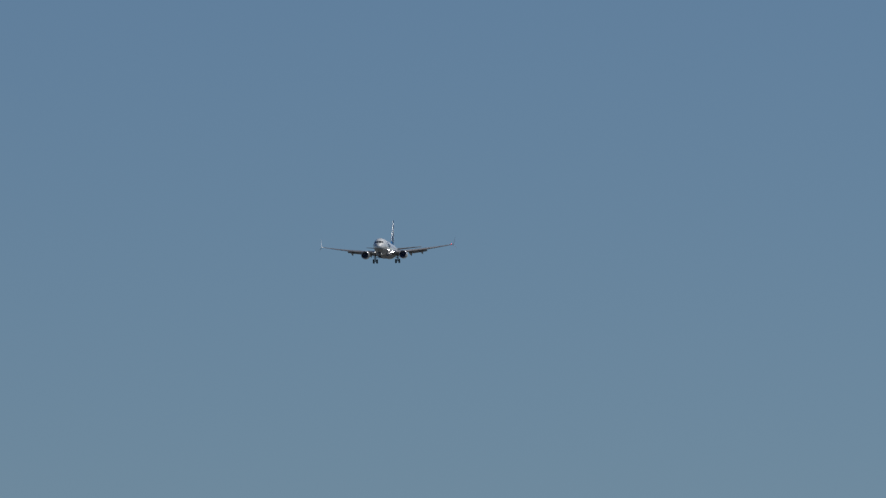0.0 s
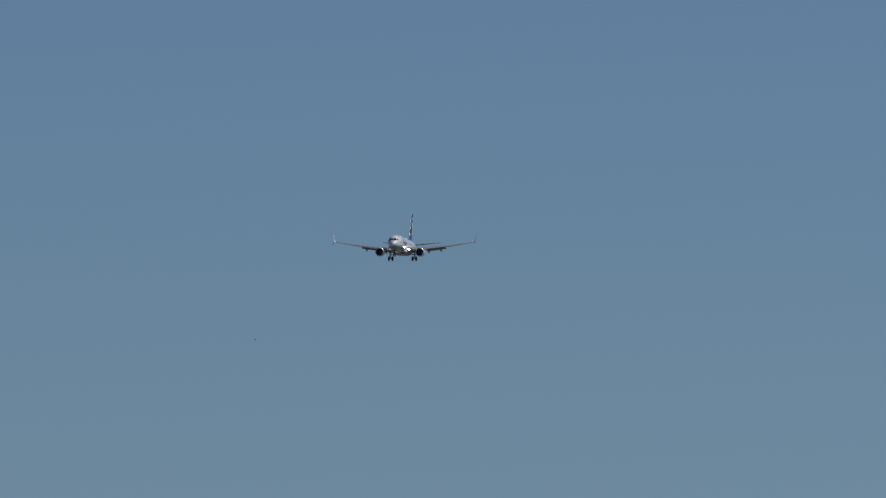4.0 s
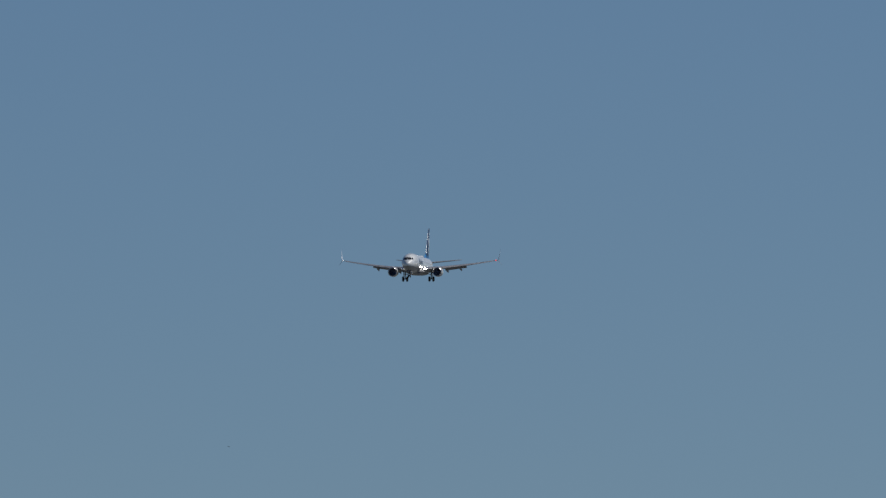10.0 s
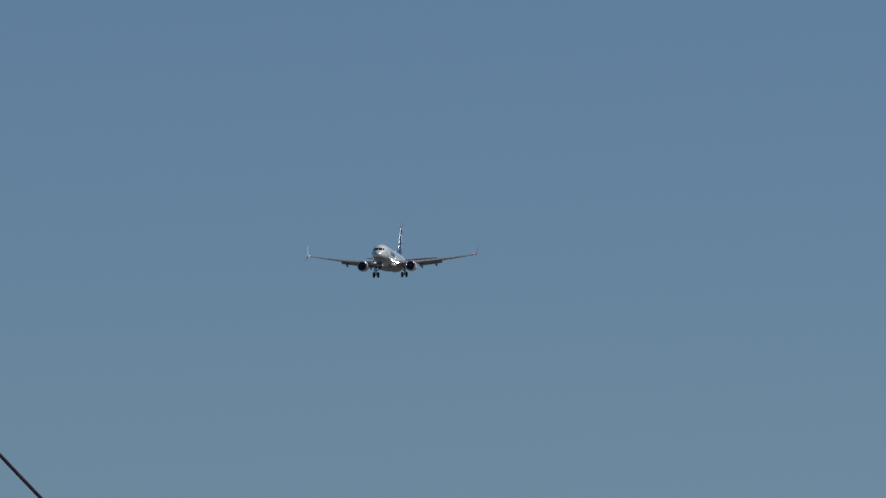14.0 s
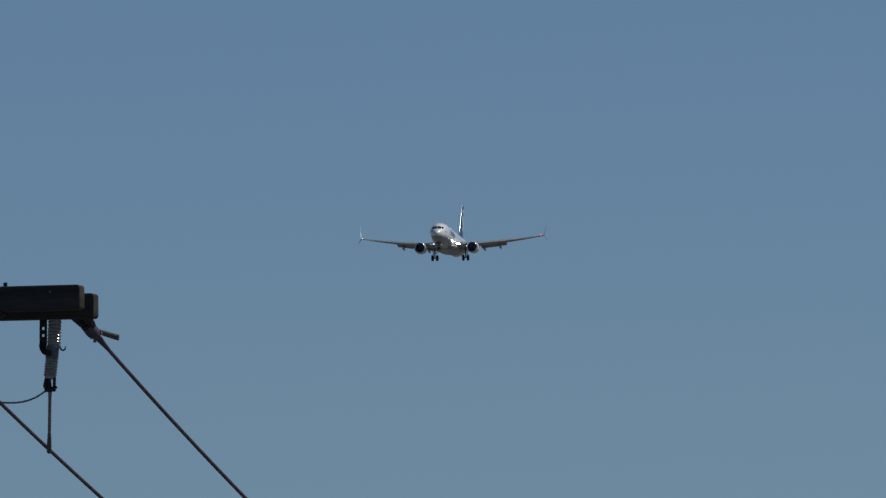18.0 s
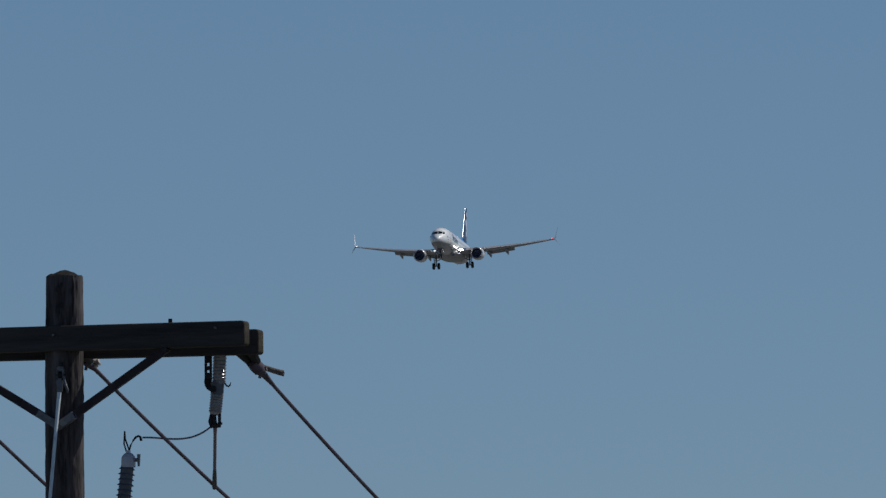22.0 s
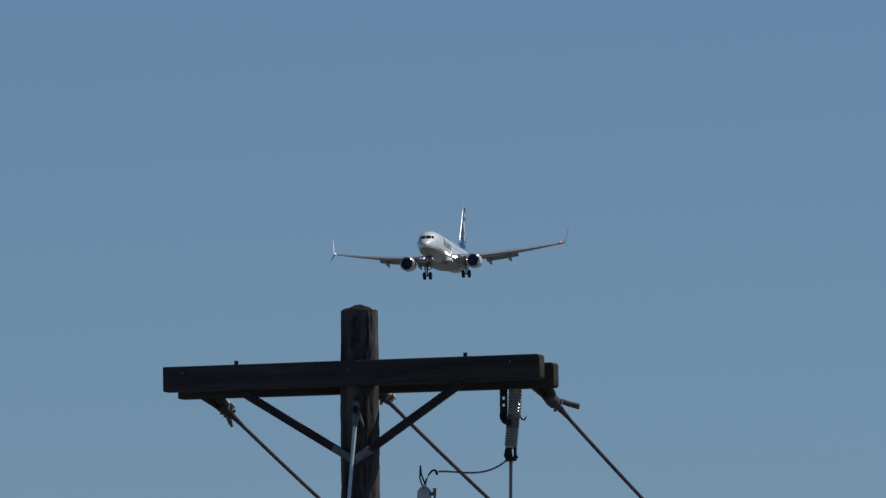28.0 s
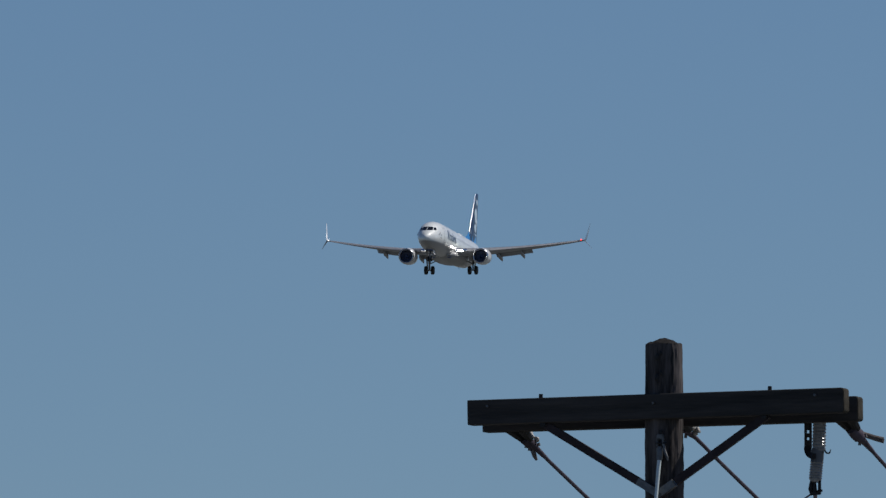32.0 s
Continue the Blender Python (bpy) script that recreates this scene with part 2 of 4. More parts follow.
# station, centre height, half width, height above and below the centre
BODY = ((0.0, -0.62, 0.03, 0.03, 0.03), (0.06, -0.62, 0.19, 0.18, 0.19), (0.2, -0.61, 0.37, 0.34, 0.36), (0.5, -0.58, 0.61, 0.55, 0.6),
        (0.95, -0.52, 0.85, 0.76, 0.86), (1.5, -0.44, 1.07, 0.97, 1.12), (1.9, -0.38, 1.19, 1.14, 1.26), (2.3, -0.32, 1.30, 1.36, 1.39),
        (2.75, -0.25, 1.40, 1.57, 1.52), (3.3, -0.18, 1.51, 1.72, 1.66), (4.2, -0.09, 1.65, 1.86, 1.84), (5.4, -0.02, 1.79, 1.96, 1.97),
        (6.6, 0.0, 1.86, 1.99, 2.01), (8.0, 0.0, 1.88, 2.0, 2.01), (19.0, 0.0, 1.88, 2.0, 2.01), (26.0, 0.0, 1.88, 2.0, 2.01), (28.5, 0.06, 1.85, 1.94, 1.93),
        (30.5, 0.2, 1.74, 1.8, 1.72), (32.5, 0.42, 1.52, 1.56, 1.4), (34.5, 0.7, 1.18, 1.22, 1.0), (36.2, 0.97, 0.8, 0.86, 0.65), (37.4, 1.15, 0.5, 0.55, 0.42),
        (38.0, 1.24, 0.3, 0.36, 0.28))
BODY_T = np.array(BODY)


def body_at(y):
    return [float(np.interp(y, BODY_T[:, 0], BODY_T[:, k])) for k in (1, 2, 3, 4)]


def body_x(y, z):
    """Half width of the body at station y and height z."""
    zc, w, up, dn = body_at(y)
    q = (z - zc) / (up if z > zc else dn)
    return w * math.sqrt(max(0.0, 1 - q * q))


def body_y(x, z):
    """Foremost station at which the body reaches out to (x, z)."""
    lo, hi = 0.0, 8.0
    for _ in range(40):
        mid = (lo + hi) / 2
        zc, w, up, dn = body_at(mid)
        if (x / w) ** 2 + ((z - zc) / (up if z > zc else dn)) ** 2 <= 1:
            hi = mid
        else:
            lo = mid
    return hi


def side_patch(bm, corners, side, off=0.012, nu=6, nv=6):
    """A skin patch on the flank between four (y, z) corners."""
    c = [Vector(p) for p in corners]
    rows = []
    for j in range(nv + 1):
        row = []
        for i in range(nu + 1):
            u, w = i / nu, j / nv
            p = (c[0] * (1 - u) + c[1] * u) * (1 - w) + (c[3] * (1 - u) + c[2] * u) * w
            row.append(bm.verts.new((side * (body_x(p.x, p.y) + off), p.x, p.y)))
        rows.append(row)
    for a, b in zip(rows, rows[1:]):
        for i in range(nu):
            bm.faces.new((a[i], a[i + 1], b[i + 1], b[i]))
    return bm


def front_patch(bm, corners, off=0.02, nu=5, nv=4):
    """A skin patch on the nose between four (x, z) corners seen from ahead."""
    c = [Vector(p) for p in corners]
    rows = []
    for j in range(nv + 1):
        row = []
        for i in range(nu + 1):
            u, w = i / nu, j / nv
            p = (c[0] * (1 - u) + c[1] * u) * (1 - w) + (c[3] * (1 - u) + c[2] * u) * w
            row.append(bm.verts.new((p.x, body_y(p.x, p.y) - off, p.y + off * 0.5)))
        rows.append(row)
    for a, b in zip(rows, rows[1:]):
        for i in range(nu):
            bm.faces.new((a[i], a[i + 1], b[i + 1], b[i]))
    return bm


def foil(x, y, chord, z, thick, drop=0.0, camber=0.02, n=9, up=(0, 0, 1), depth=1.0):
    """One closed wing section: nose at (x, y, z), chord aft, nose turned down by drop degrees; up: the way of its thickness."""
    up = Vector(up)
    pts = []
    def spot(u, s):
        t = 5 * thick * (0.2969 * math.sqrt(u) - 0.126 * u - 0.3516 * u * u + 0.2843 * u ** 3 - 0.1036 * u ** 4)
        h = (camber * 4 * u * (1 - u) + s * t) * chord
        a = u * chord
        c, d = math.cos(radians(drop)), math.sin(radians(drop))
        return Vector((x, y + a * c - h * d, z)) + up * (a * d * 0 + h * c) + Vector((0, 0, -a * d if drop else 0))
    us = [(1 - math.cos(math.pi * k / n)) / 2 for k in range(n + 1)]
    for u in us:
        pts.append(spot(u, 1))
    for u in us[-2:0:-1]:
        pts.append(spot(u, -1))
    return pts


def wing_line(x):
    """Leading edge station, chord and height of the wing at the distance x from the axis."""
    le = float(np.interp(x, (1.3, 5.0, 16.85), (12.7, 15.6, 21.85)))
    te = float(np.interp(x, (1.3, 5.8, 16.85), (21.0, 21.5, 23.35)))
    q = max(0.0, x - 1.9)
    return le, te - le, -1.28 + 0.104 * q + 0.72 * (q / 15.0) ** 2


def build_wing(plane, s):
    bm = bmesh.new()
    rings = []
    for x in (1.2, 1.9, 3.0, 4.2, 5.0, 6.0, 7.5, 9.0, 10.5, 12.0, 13.5, 15.0, 16.2, 16.85):
        le, ch, z = wing_line(x)
        rings.append(foil(s * x, le, ch, z + 0.15, float(np.interp(x, (1.2, 6, 17), (0.125, 0.11, 0.095)))))
    loft(bm, rings)
    wing = part("wing", bm, GREY, plane, "grey painted swept wing with flaps down")
    # slats: four outboard panels drooped ahead of the leading edge, one hinged panel inboard
    for x0, x1 in ((5.75, 8.4), (8.48, 11.1), (11.18, 13.8), (13.88, 16.2)):
        bm = bmesh.new()
        rings = []
        for x in (x0, (x0 + x1) / 2, x1):
            le, ch, z = wing_line(x)
            rings.append(foil(s * x, le - 0.16 - 0.05 * ch, 0.17 * ch + 0.12, z + 0.03, 0.16, -18, 0.05, n=6))
        loft(bm, rings)
        part("slat", bm, SLAT, wing, "bare metal slat drooped ahead of the wing")
    # polished leading edge between body and engine
    bm = bmesh.new()
    rings = []
    for x in (1.85, 2.2, 2.6, 3.0):
        le, ch, z = wing_line(x)
        th = 0.5 * float(np.interp(x, (1.2, 6, 17), (0.125, 0.11, 0.095))) * ch * 0.52
        rings.append([(s * x, le + 0.26 - 0.285 * math.cos(a), z + 0.15 + 0.01 * ch + th * math.sin(a)) for a in np.linspace(-1.45, 1.45, 15)])
    loft(bm, rings, close=False)
    part("leading_edge", bm, POLISH, wing, "polished metal leading edge at the wing root")
    # flaps: main and aft panel, inboard and outboard of the engine
    for x0, x1 in ((2.0, 4.5), (5.6, 10.2)):
        for back, low, chord, drop in ((-0.4, -0.02, 0.2, 13), (0.15, -0.18, 0.09, 22)):
            bm = bmesh.new()
            rings = []
            for x in (x0, (x0 + x1) / 2, x1):
                le, ch, z = wing_line(x)
                c = max(0.5, ch * chord)
                rings.append(foil(s * x, le + ch + back, c, z + 0.12 + low, 0.13, drop, 0.03, n=6))
            loft(bm, rings)
            part("flap", bm, GREY, wing, "grey trailing-edge flap lowered for landing")
    # canoe fairings of the flap tracks, their tails drooped
    for x in (4.15, 6.15, 9.0):
        le, ch, z = wing_line(x)
        te = le + ch
        pts = [(s * x, te - 2.0, z - 0.05), (s * x, te - 1.5, z - 0.22), (s * x, te - 0.6, z - 0.36), (s * x, te + 0.3, z - 0.44), (s * x, te + 0.9, z - 0.62), (s * x, te + 1.25, z - 0.78)]
        bm = tube(bmesh.new(), pts, [0.05, 0.17, 0.24, 0.23, 0.13, 0.02], 10)
        part("flap_track_fairing", bm, GREY, wing)
    # split tip: tall blade above, short strake below
    le, ch, z = wing_line(16.85)
    bm = bmesh.new()
    rings = []
    for k, (dx, dz, dy, c) in enumerate(((0.0, 0.15, 0.15, 1.35), (0.14, 0.27, 0.55, 1.15), (0.22, 0.58, 0.9, 1.05), (0.32, 1.2, 1.4, 0.85), (0.44, 2.0, 1.95, 0.56), (0.52, 2.6, 2.4, 0.26))):
        up = Vector((-s * 1.0, 0, 0.25 if k > 1 else 1.5)).normalized()
        rings.append(foil(s * (16.85 + dx), le + dy, c, z + dz, 0.10, 0, 0.0, up=up))
    loft(bm, rings)
    blade = part("winglet", bm, BRIGHT, wing, "tall upswept winglet, white inside and blue-grey outside")
    blade.data.materials.append(TIPBLUE)
    for f in blade.data.polygons:
        f.material_index = 1 if f.normal.x * s > 0.3 else 0
    bm = bmesh.new()
    rings = []
    for dx, dz, dy, c in ((0.1, 0.18, 0.5, 0.85), (0.33, -0.1, 0.8, 0.7), (0.68, -0.5, 1.3, 0.38), (0.95, -0.86, 1.75, 0.1)):
        rings.append(foil(s * (16.85 + dx), le + dy, c, z + dz, 0.10, 0, 0.0, up=Vector((s * 0.75, 0, 0.65))))
    loft(bm, rings)
    part("winglet_strake", bm, GREY, wing, "short strake pointing down from the wing tip")
    # tip lamp
    bm = bmesh.new()
    bmesh.ops.create_icosphere(bm, subdivisions=2, radius=0.075, matrix=Matrix.Translation((s * 16.62, le - 0.05, z + 0.16)) @ Matrix.Diagonal((1.5, 1, 0.8, 1)))
    part("navigation_light", bm, REDLAMP if s > 0 else WHITELAMP, wing, "glowing red wing tip light" if s > 0 else "glowing white wing tip light")
    # landing lamp behind a long lens that follows the swept root edge
    x, wide, r = (2.28, 2.05, 0.15) if s > 0 else (2.25, 1.3, 0.12)
    le, ch, z = wing_line(x)
    shear = Matrix.Identity(4)
    shear[1][0] = s * 0.78
    bm = turned(bmesh.new(), ((-0.06, 0.1 * r), (-0.05, 0.8 * r), (0.0, r), (0.08, r)), Matrix.Translation((s * x, le - 0.1, z + 0.19)) @ shear @ Matrix.Diagonal((wide, 1, 0.9, 1)), 24, cap=True)
    part("landing_light", bm, LAMP if s > 0 else DIMLAMP, wing, "lit landing light in the wing root")
    return wing


def build_engine(plane, s):
    m = Matrix.Translation((s * 4.86, 13.5, -1.73)) @ pose(0, 0, 0, 2.0, 0, 0)
    bm = turned(bmesh.new(), ((0.18, 1.02), (0.5, 1.08), (1.1, 1.12), (2.0, 1.12), (2.9, 1.03), (3.6, 0.88), (3.75, 0.84), (3.7, 0.78), (3.0, 0.8)), m, 36, 0.07)
    nac = part("engine_nacelle", bm, NACELLE, plane, "white engine nacelle with a polished intake lip")
    bm = turned(bmesh.new(), ((0.3, 0.775), (0.1, 0.79), (0.02, 0.85), (0.0, 0.91), (0.04, 0.97), (0.18, 1.021)), m, 36, 0.07)
    part("intake_lip", bm, LIPMET, nac, "polished metal intake lip")
    bm = turned(bmesh.new(), ((0.3, 0.79), (0.5, 0.775), (0.8, 0.775)), m, 36, 0.04)
    part("intake_duct", bm, DUCT, nac, "dark perforated acoustic liner")
    bm = bmesh.new()
    for k in range(24):
        a = 2 * math.pi * k / 24
        q = m @ Matrix.Rotation(a, 4, "Y")
        vs = [bm.verts.new(q @ Vector(p)) for p in ((-0.05, 1.0, 0.2), (0.05, 1.1, 0.2), (0.13, 1.08, 0.77), (-0.09, 0.96, 0.77))]
        bm.faces.new(vs)
    part("fan", bm, FANMET, nac, "dark titanium fan blades")
    bm = turned(bmesh.new(), ((0.62, 0.01), (0.7, 0.08), (0.85, 0.16), (1.0, 0.23), (1.12, 0.24)), m, 18, cap=True)
    part("spinner", bm, INTAKE, nac)
    bm = turned(bmesh.new(), ((1.15, 0.02), (1.15, 0.77), (0.8, 0.774)), m, 30)
    part("fan_case", bm, INTAKE, nac)
    bm = turned(bmesh.new(), ((2.8, 0.6), (3.8, 0.55), (4.5, 0.42), (4.6, 0.3), (5.2, 0.05)), m, 24, cap=True)
    part("exhaust_core", bm, STEEL, nac)
    # pylon to the wing
    bm = bmesh.new()
    le, ch, z = wing_line(4.83)
    rings = []
    for dz, y0, y1, w in ((0.95, 14.3, 17.4, 0.2), (1.2, 14.6, 18.0, 0.24), (1.3, 15.4, 18.7, 0.2)):
        zz = -2.0 + dz
        rings.append([(s * 4.83 - w, (y0 * 3 + y1) / 4, zz), (s * 4.83, y0, zz), (s * 4.83 + w, (y0 * 3 + y1) / 4, zz), (s * 4.83 + w, (y0 + y1 * 3) / 4, zz), (s * 4.83, y1, zz), (s * 4.83 - w, (y0 + y1 * 3) / 4, zz)])
    loft(bm, rings)
    part("pylon", bm, GREY, plane)
    bm = bmesh.new()   # strake on the inboard flank
    box(bm, (0.03, 0.9, 0.42), m @ pose(-s * 0.95, 1.3, 0.75, 0, -s * 40, 0), 0.008)
    part("nacelle_strake", bm, NACELLE, nac)


def build_wheel(parent, x, y, z, r, w):
    bm = turned(bmesh.new(), ((-0.1, 0.55), (-0.5, 0.62), (-0.5, 0.86), (-0.36, 0.97), (0, 1.0), (0.36, 0.97), (0.5, 0.86), (0.5, 0.62), (0.1, 0.55)),
                Matrix.Translation((x, y, z)) @ Matrix.Rotation(radians(90), 4, "Z") @ Matrix.Diagonal((r, w, r, 1)), 24)
    part("tyre", bm, RUBBER, parent, "black rubber tyre")
    bm = turned(bmesh.new(), ((-0.42, 0.05), (-0.4, 0.3), (-0.3, 0.56), (0, 0.58), (0.3, 0.56), (0.4, 0.3), (0.42, 0.05)),
                Matrix.Translation((x, y, z)) @ Matrix.Rotation(radians(90), 4, "Z") @ Matrix.Diagonal((r, w, r, 1)), 18, cap=True)
    part("rim", bm, STEEL, parent)


def build_gear(plane):
    for s in (1, -1):
        x = s * 2.86
        bm = tube(bmesh.new(), [(x, WHEEL_Y, -1.1), (x, WHEEL_Y, -2.1), (x, WHEEL_Y, -2.12), (x, WHEEL_Y, WHEEL_Z)], [0.16, 0.16, 0.11, 0.11], 12)
        tube(bm, [(x - 0.44, WHEEL_Y, WHEEL_Z), (x + 0.44, WHEEL_Y, WHEEL_Z)], 0.09, 10)
        leg = part("main_landing_gear", bm, STEEL, plane, "lowered main landing gear leg with twin wheels")
        for o in (-0.43, 0.43):
            build_wheel(leg, x + o, WHEEL_Y, WHEEL_Z, 0.565, 0.4)
        bm = tube(bmesh.new(), [(x, WHEEL_Y, -2.2), (x - s * 1.25, WHEEL_Y + 0.1, -1.6)], 0.07, 8)
        tube(bm, [(x, WHEEL_Y - 0.1, -2.4), (x, WHEEL_Y - 1.3, -1.4)], 0.05, 8)
        part("side_brace", bm, STEEL, leg)
        bm = box(bmesh.new(), (0.05, 1.0, 1.3), pose(x + s * 0.32, WHEEL_Y, -1.95, 0, s * 6, 0), 0.015)
        part("gear_door", bm, BELLY, leg)
    y = 4.05
    bm = tube(bmesh.new(), [(0, y + 0.25, -1.6), (0, y + 0.06, -2.5), (0, y + 0.05, -2.52), (0, y, -3.0)], [0.11, 0.11, 0.075, 0.075], 12)
    tube(bm, [(-0.24, y, -3.0), (0.24, y, -3.0)], 0.06, 10)
    leg = part("nose_landing_gear", bm, STEEL, plane, "lowered nose landing gear leg with twin wheels")
    for o in (-0.21, 0.21):
        build_wheel(leg, o, y, -3.0, 0.345, 0.2)
    # solid box in the dark tone of the shade inside the open nose bay
    part("gear_bay_shade", box(bmesh.new(), (0.8, 1.7, 0.1), pose(0, y + 0.2, -1.9), 0.01), INTAKE, plane, "solid dark box for the shade of the open nose gear bay")
    bm = tube(bmesh.new(), [(0, y + 0.05, -2.4), (0, y + 1.1, -1.9)], 0.05, 8)
    part("drag_brace", bm, STEEL, leg)
    for s in (1, -1):
        # doors take the darker steel tone for the shadow round the bay
        bm = box(bmesh.new(), (0.035, 1.5, 0.62), pose(s * 0.5, y + 0.15, -2.12, 0, -s * 8, 0), 0.012)
        part("nose_gear_door", bm, STEEL, leg)
    bm = turned(bmesh.new(), ((-0.05, 0.02), (-0.05, 0.1), (0.05, 0.1)), Matrix.Translation((0, y - 0.14, -2.25)), 14, cap=True)
    part("taxi_light", bm, PANE, leg)


def fin_side(y, z):
    """Half thickness of the fin at station y, height z."""
    k = (z - 1.6) / 7.15
    le, te = 31.0 + 5.9 * k, 37.9 + 1.0 * k
    u = min(1.0, max(0.0, (y - le) / (te - le)))
    return 5 * 0.085 * (te - le) * (0.2969 * math.sqrt(u) - 0.126 * u - 0.3516 * u * u + 0.2843 * u ** 3 - 0.1036 * u ** 4)


def build_tail(plane):
    bm = bmesh.new()
    rings = []
    for k in (0.0, 0.05, 0.2, 0.4, 0.6, 0.8, 0.97, 1.0):
        le, te = 31.0 + 5.9 * k, 37.9 + 1.0 * k
        ins = 0.5 if k == 1.0 else 0.0
        rings.append(foil(0, le + ins * 0.4, te - le - ins * 0.6, 1.6 + 7.15 * k, 0.085 * (0.4 if k == 1.0 else 1), 0, 0.0, up=(1, 0, 0)))
    loft(bm, rings)
    fin = part("tail_fin", bm, NAVY, plane, "navy tail fin with pale markings")
    bm = bmesh.new()   # bare metal leading edge
    rings = []
    for k in (0.2, 0.4, 0.7, 0.985):
        le = 31.0 + 5.9 * k
        ch = 6.9 - 4.9 * k
        w = 0.085 * ch * 0.17
        z = 1.6 + 7.15 * k
        rings.append([(-w * math.cos(a), le + 0.04 * ch - (0.04 * ch + 0.05) * math.sin(a), z) for a in np.linspace(0, math.pi, 11)])
    loft(bm, rings, close=False)
    part("leading_edge", bm, FINEDGE, fin, "bright leading edge strip")
    bm = bmesh.new()   # dorsal fillet
    loft(bm, [[(-0.36, 33.6, 1.5), (0, 26.6, 1.94), (0.36, 33.6, 1.5)], [(-0.3, 33.6, 2.1), (0, 29.4, 2.2), (0.3, 33.6, 2.1)], [(-0.27, 33.6, 2.7), (0, 31.2, 2.75), (0.27, 33.6, 2.7)], [(-0.22, 33.6, 3.15), (0, 32.15, 3.2), (0.22, 33.6, 3.15)]])
    part("dorsal_fillet", bm, BLUE, fin)
    bm = bmesh.new()   # rounded cap added to catch a sun glint where fillet meets bright edge
    bmesh.ops.create_icosphere(bm, subdivisions=3, radius=1.0, matrix=Matrix.Translation((0, 32.42, 3.2)) @ pose(0, 0, 0, -38, 0, 0) @ Matrix.Diagonal((0.17, 0.26, 0.36, 1)))
    part("edge_glint_cap", bm, FINEDGE, fin, "rounded metal cap added to catch a glint at the leading edge's foot")
    # markings on the flanks: mid-blue foot, pale rounded patches
    def flank(s, ring, mat, name, off=0.02):
        bm = bmesh.new()
        cy = sum(p[0] for p in ring) / len(ring)
        cz = sum(p[1] for p in ring) / len(ring)
        c = bm.verts.new((s * (fin_side(cy, cz) + off), cy, cz))
        vs = [bm.verts.new((s * (fin_side(y, z) + off), y, z)) for y, z in ring]
        for a, b in zip(vs, vs[1:] + vs[:1]):
            bm.faces.new((c, a, b))
        part(name, bm, mat, fin)
    for s in (1, -1):
        flank(s, ((32.4, 3.0), (37.0, 3.0), (37.7, 2.1), (37.2, 1.75), (34, 1.75), (31.8, 1.9)), BLUE, "blue_band")
        flank(s, ((32.9, 3.45), (37.3, 3.3), (37.2, 3.1), (32.7, 3.1)), PALE, "pale_band")
        for cy, cz, ry, rz in ((36.3, 5.7, 1.0, 1.0), (35.9, 4.05, 1.0, 0.55), (37.3, 7.55, 0.7, 0.4), (37.4, 4.9, 0.5, 0.5)):
            flank(s, [(cy + ry * math.cos(a) * (1 + 0.12 * math.sin(3 * a)), cz + rz * math.sin(a)) for a in np.linspace(0, 2 * math.pi, 15)[:-1]], PALE, "pale_marking", 0.03)
    for s in (1, -1):
        bm = bmesh.new()
        rings = []
        for k in (0.0, 0.3, 0.65, 0.96, 1.0):
            x = 0.3 + 6.85 * k
            rings.append(foil(s * x, 33.3 + 4.3 * k + (0.25 if k == 1 else 0), 4.1 - 2.7 * k - (0.4 if k == 1 else 0), 1.05 + 0.84 * k, 0.09))
        loft(bm, rings)
        part("tailplane", bm, GREY, plane, "grey horizontal tailplane")


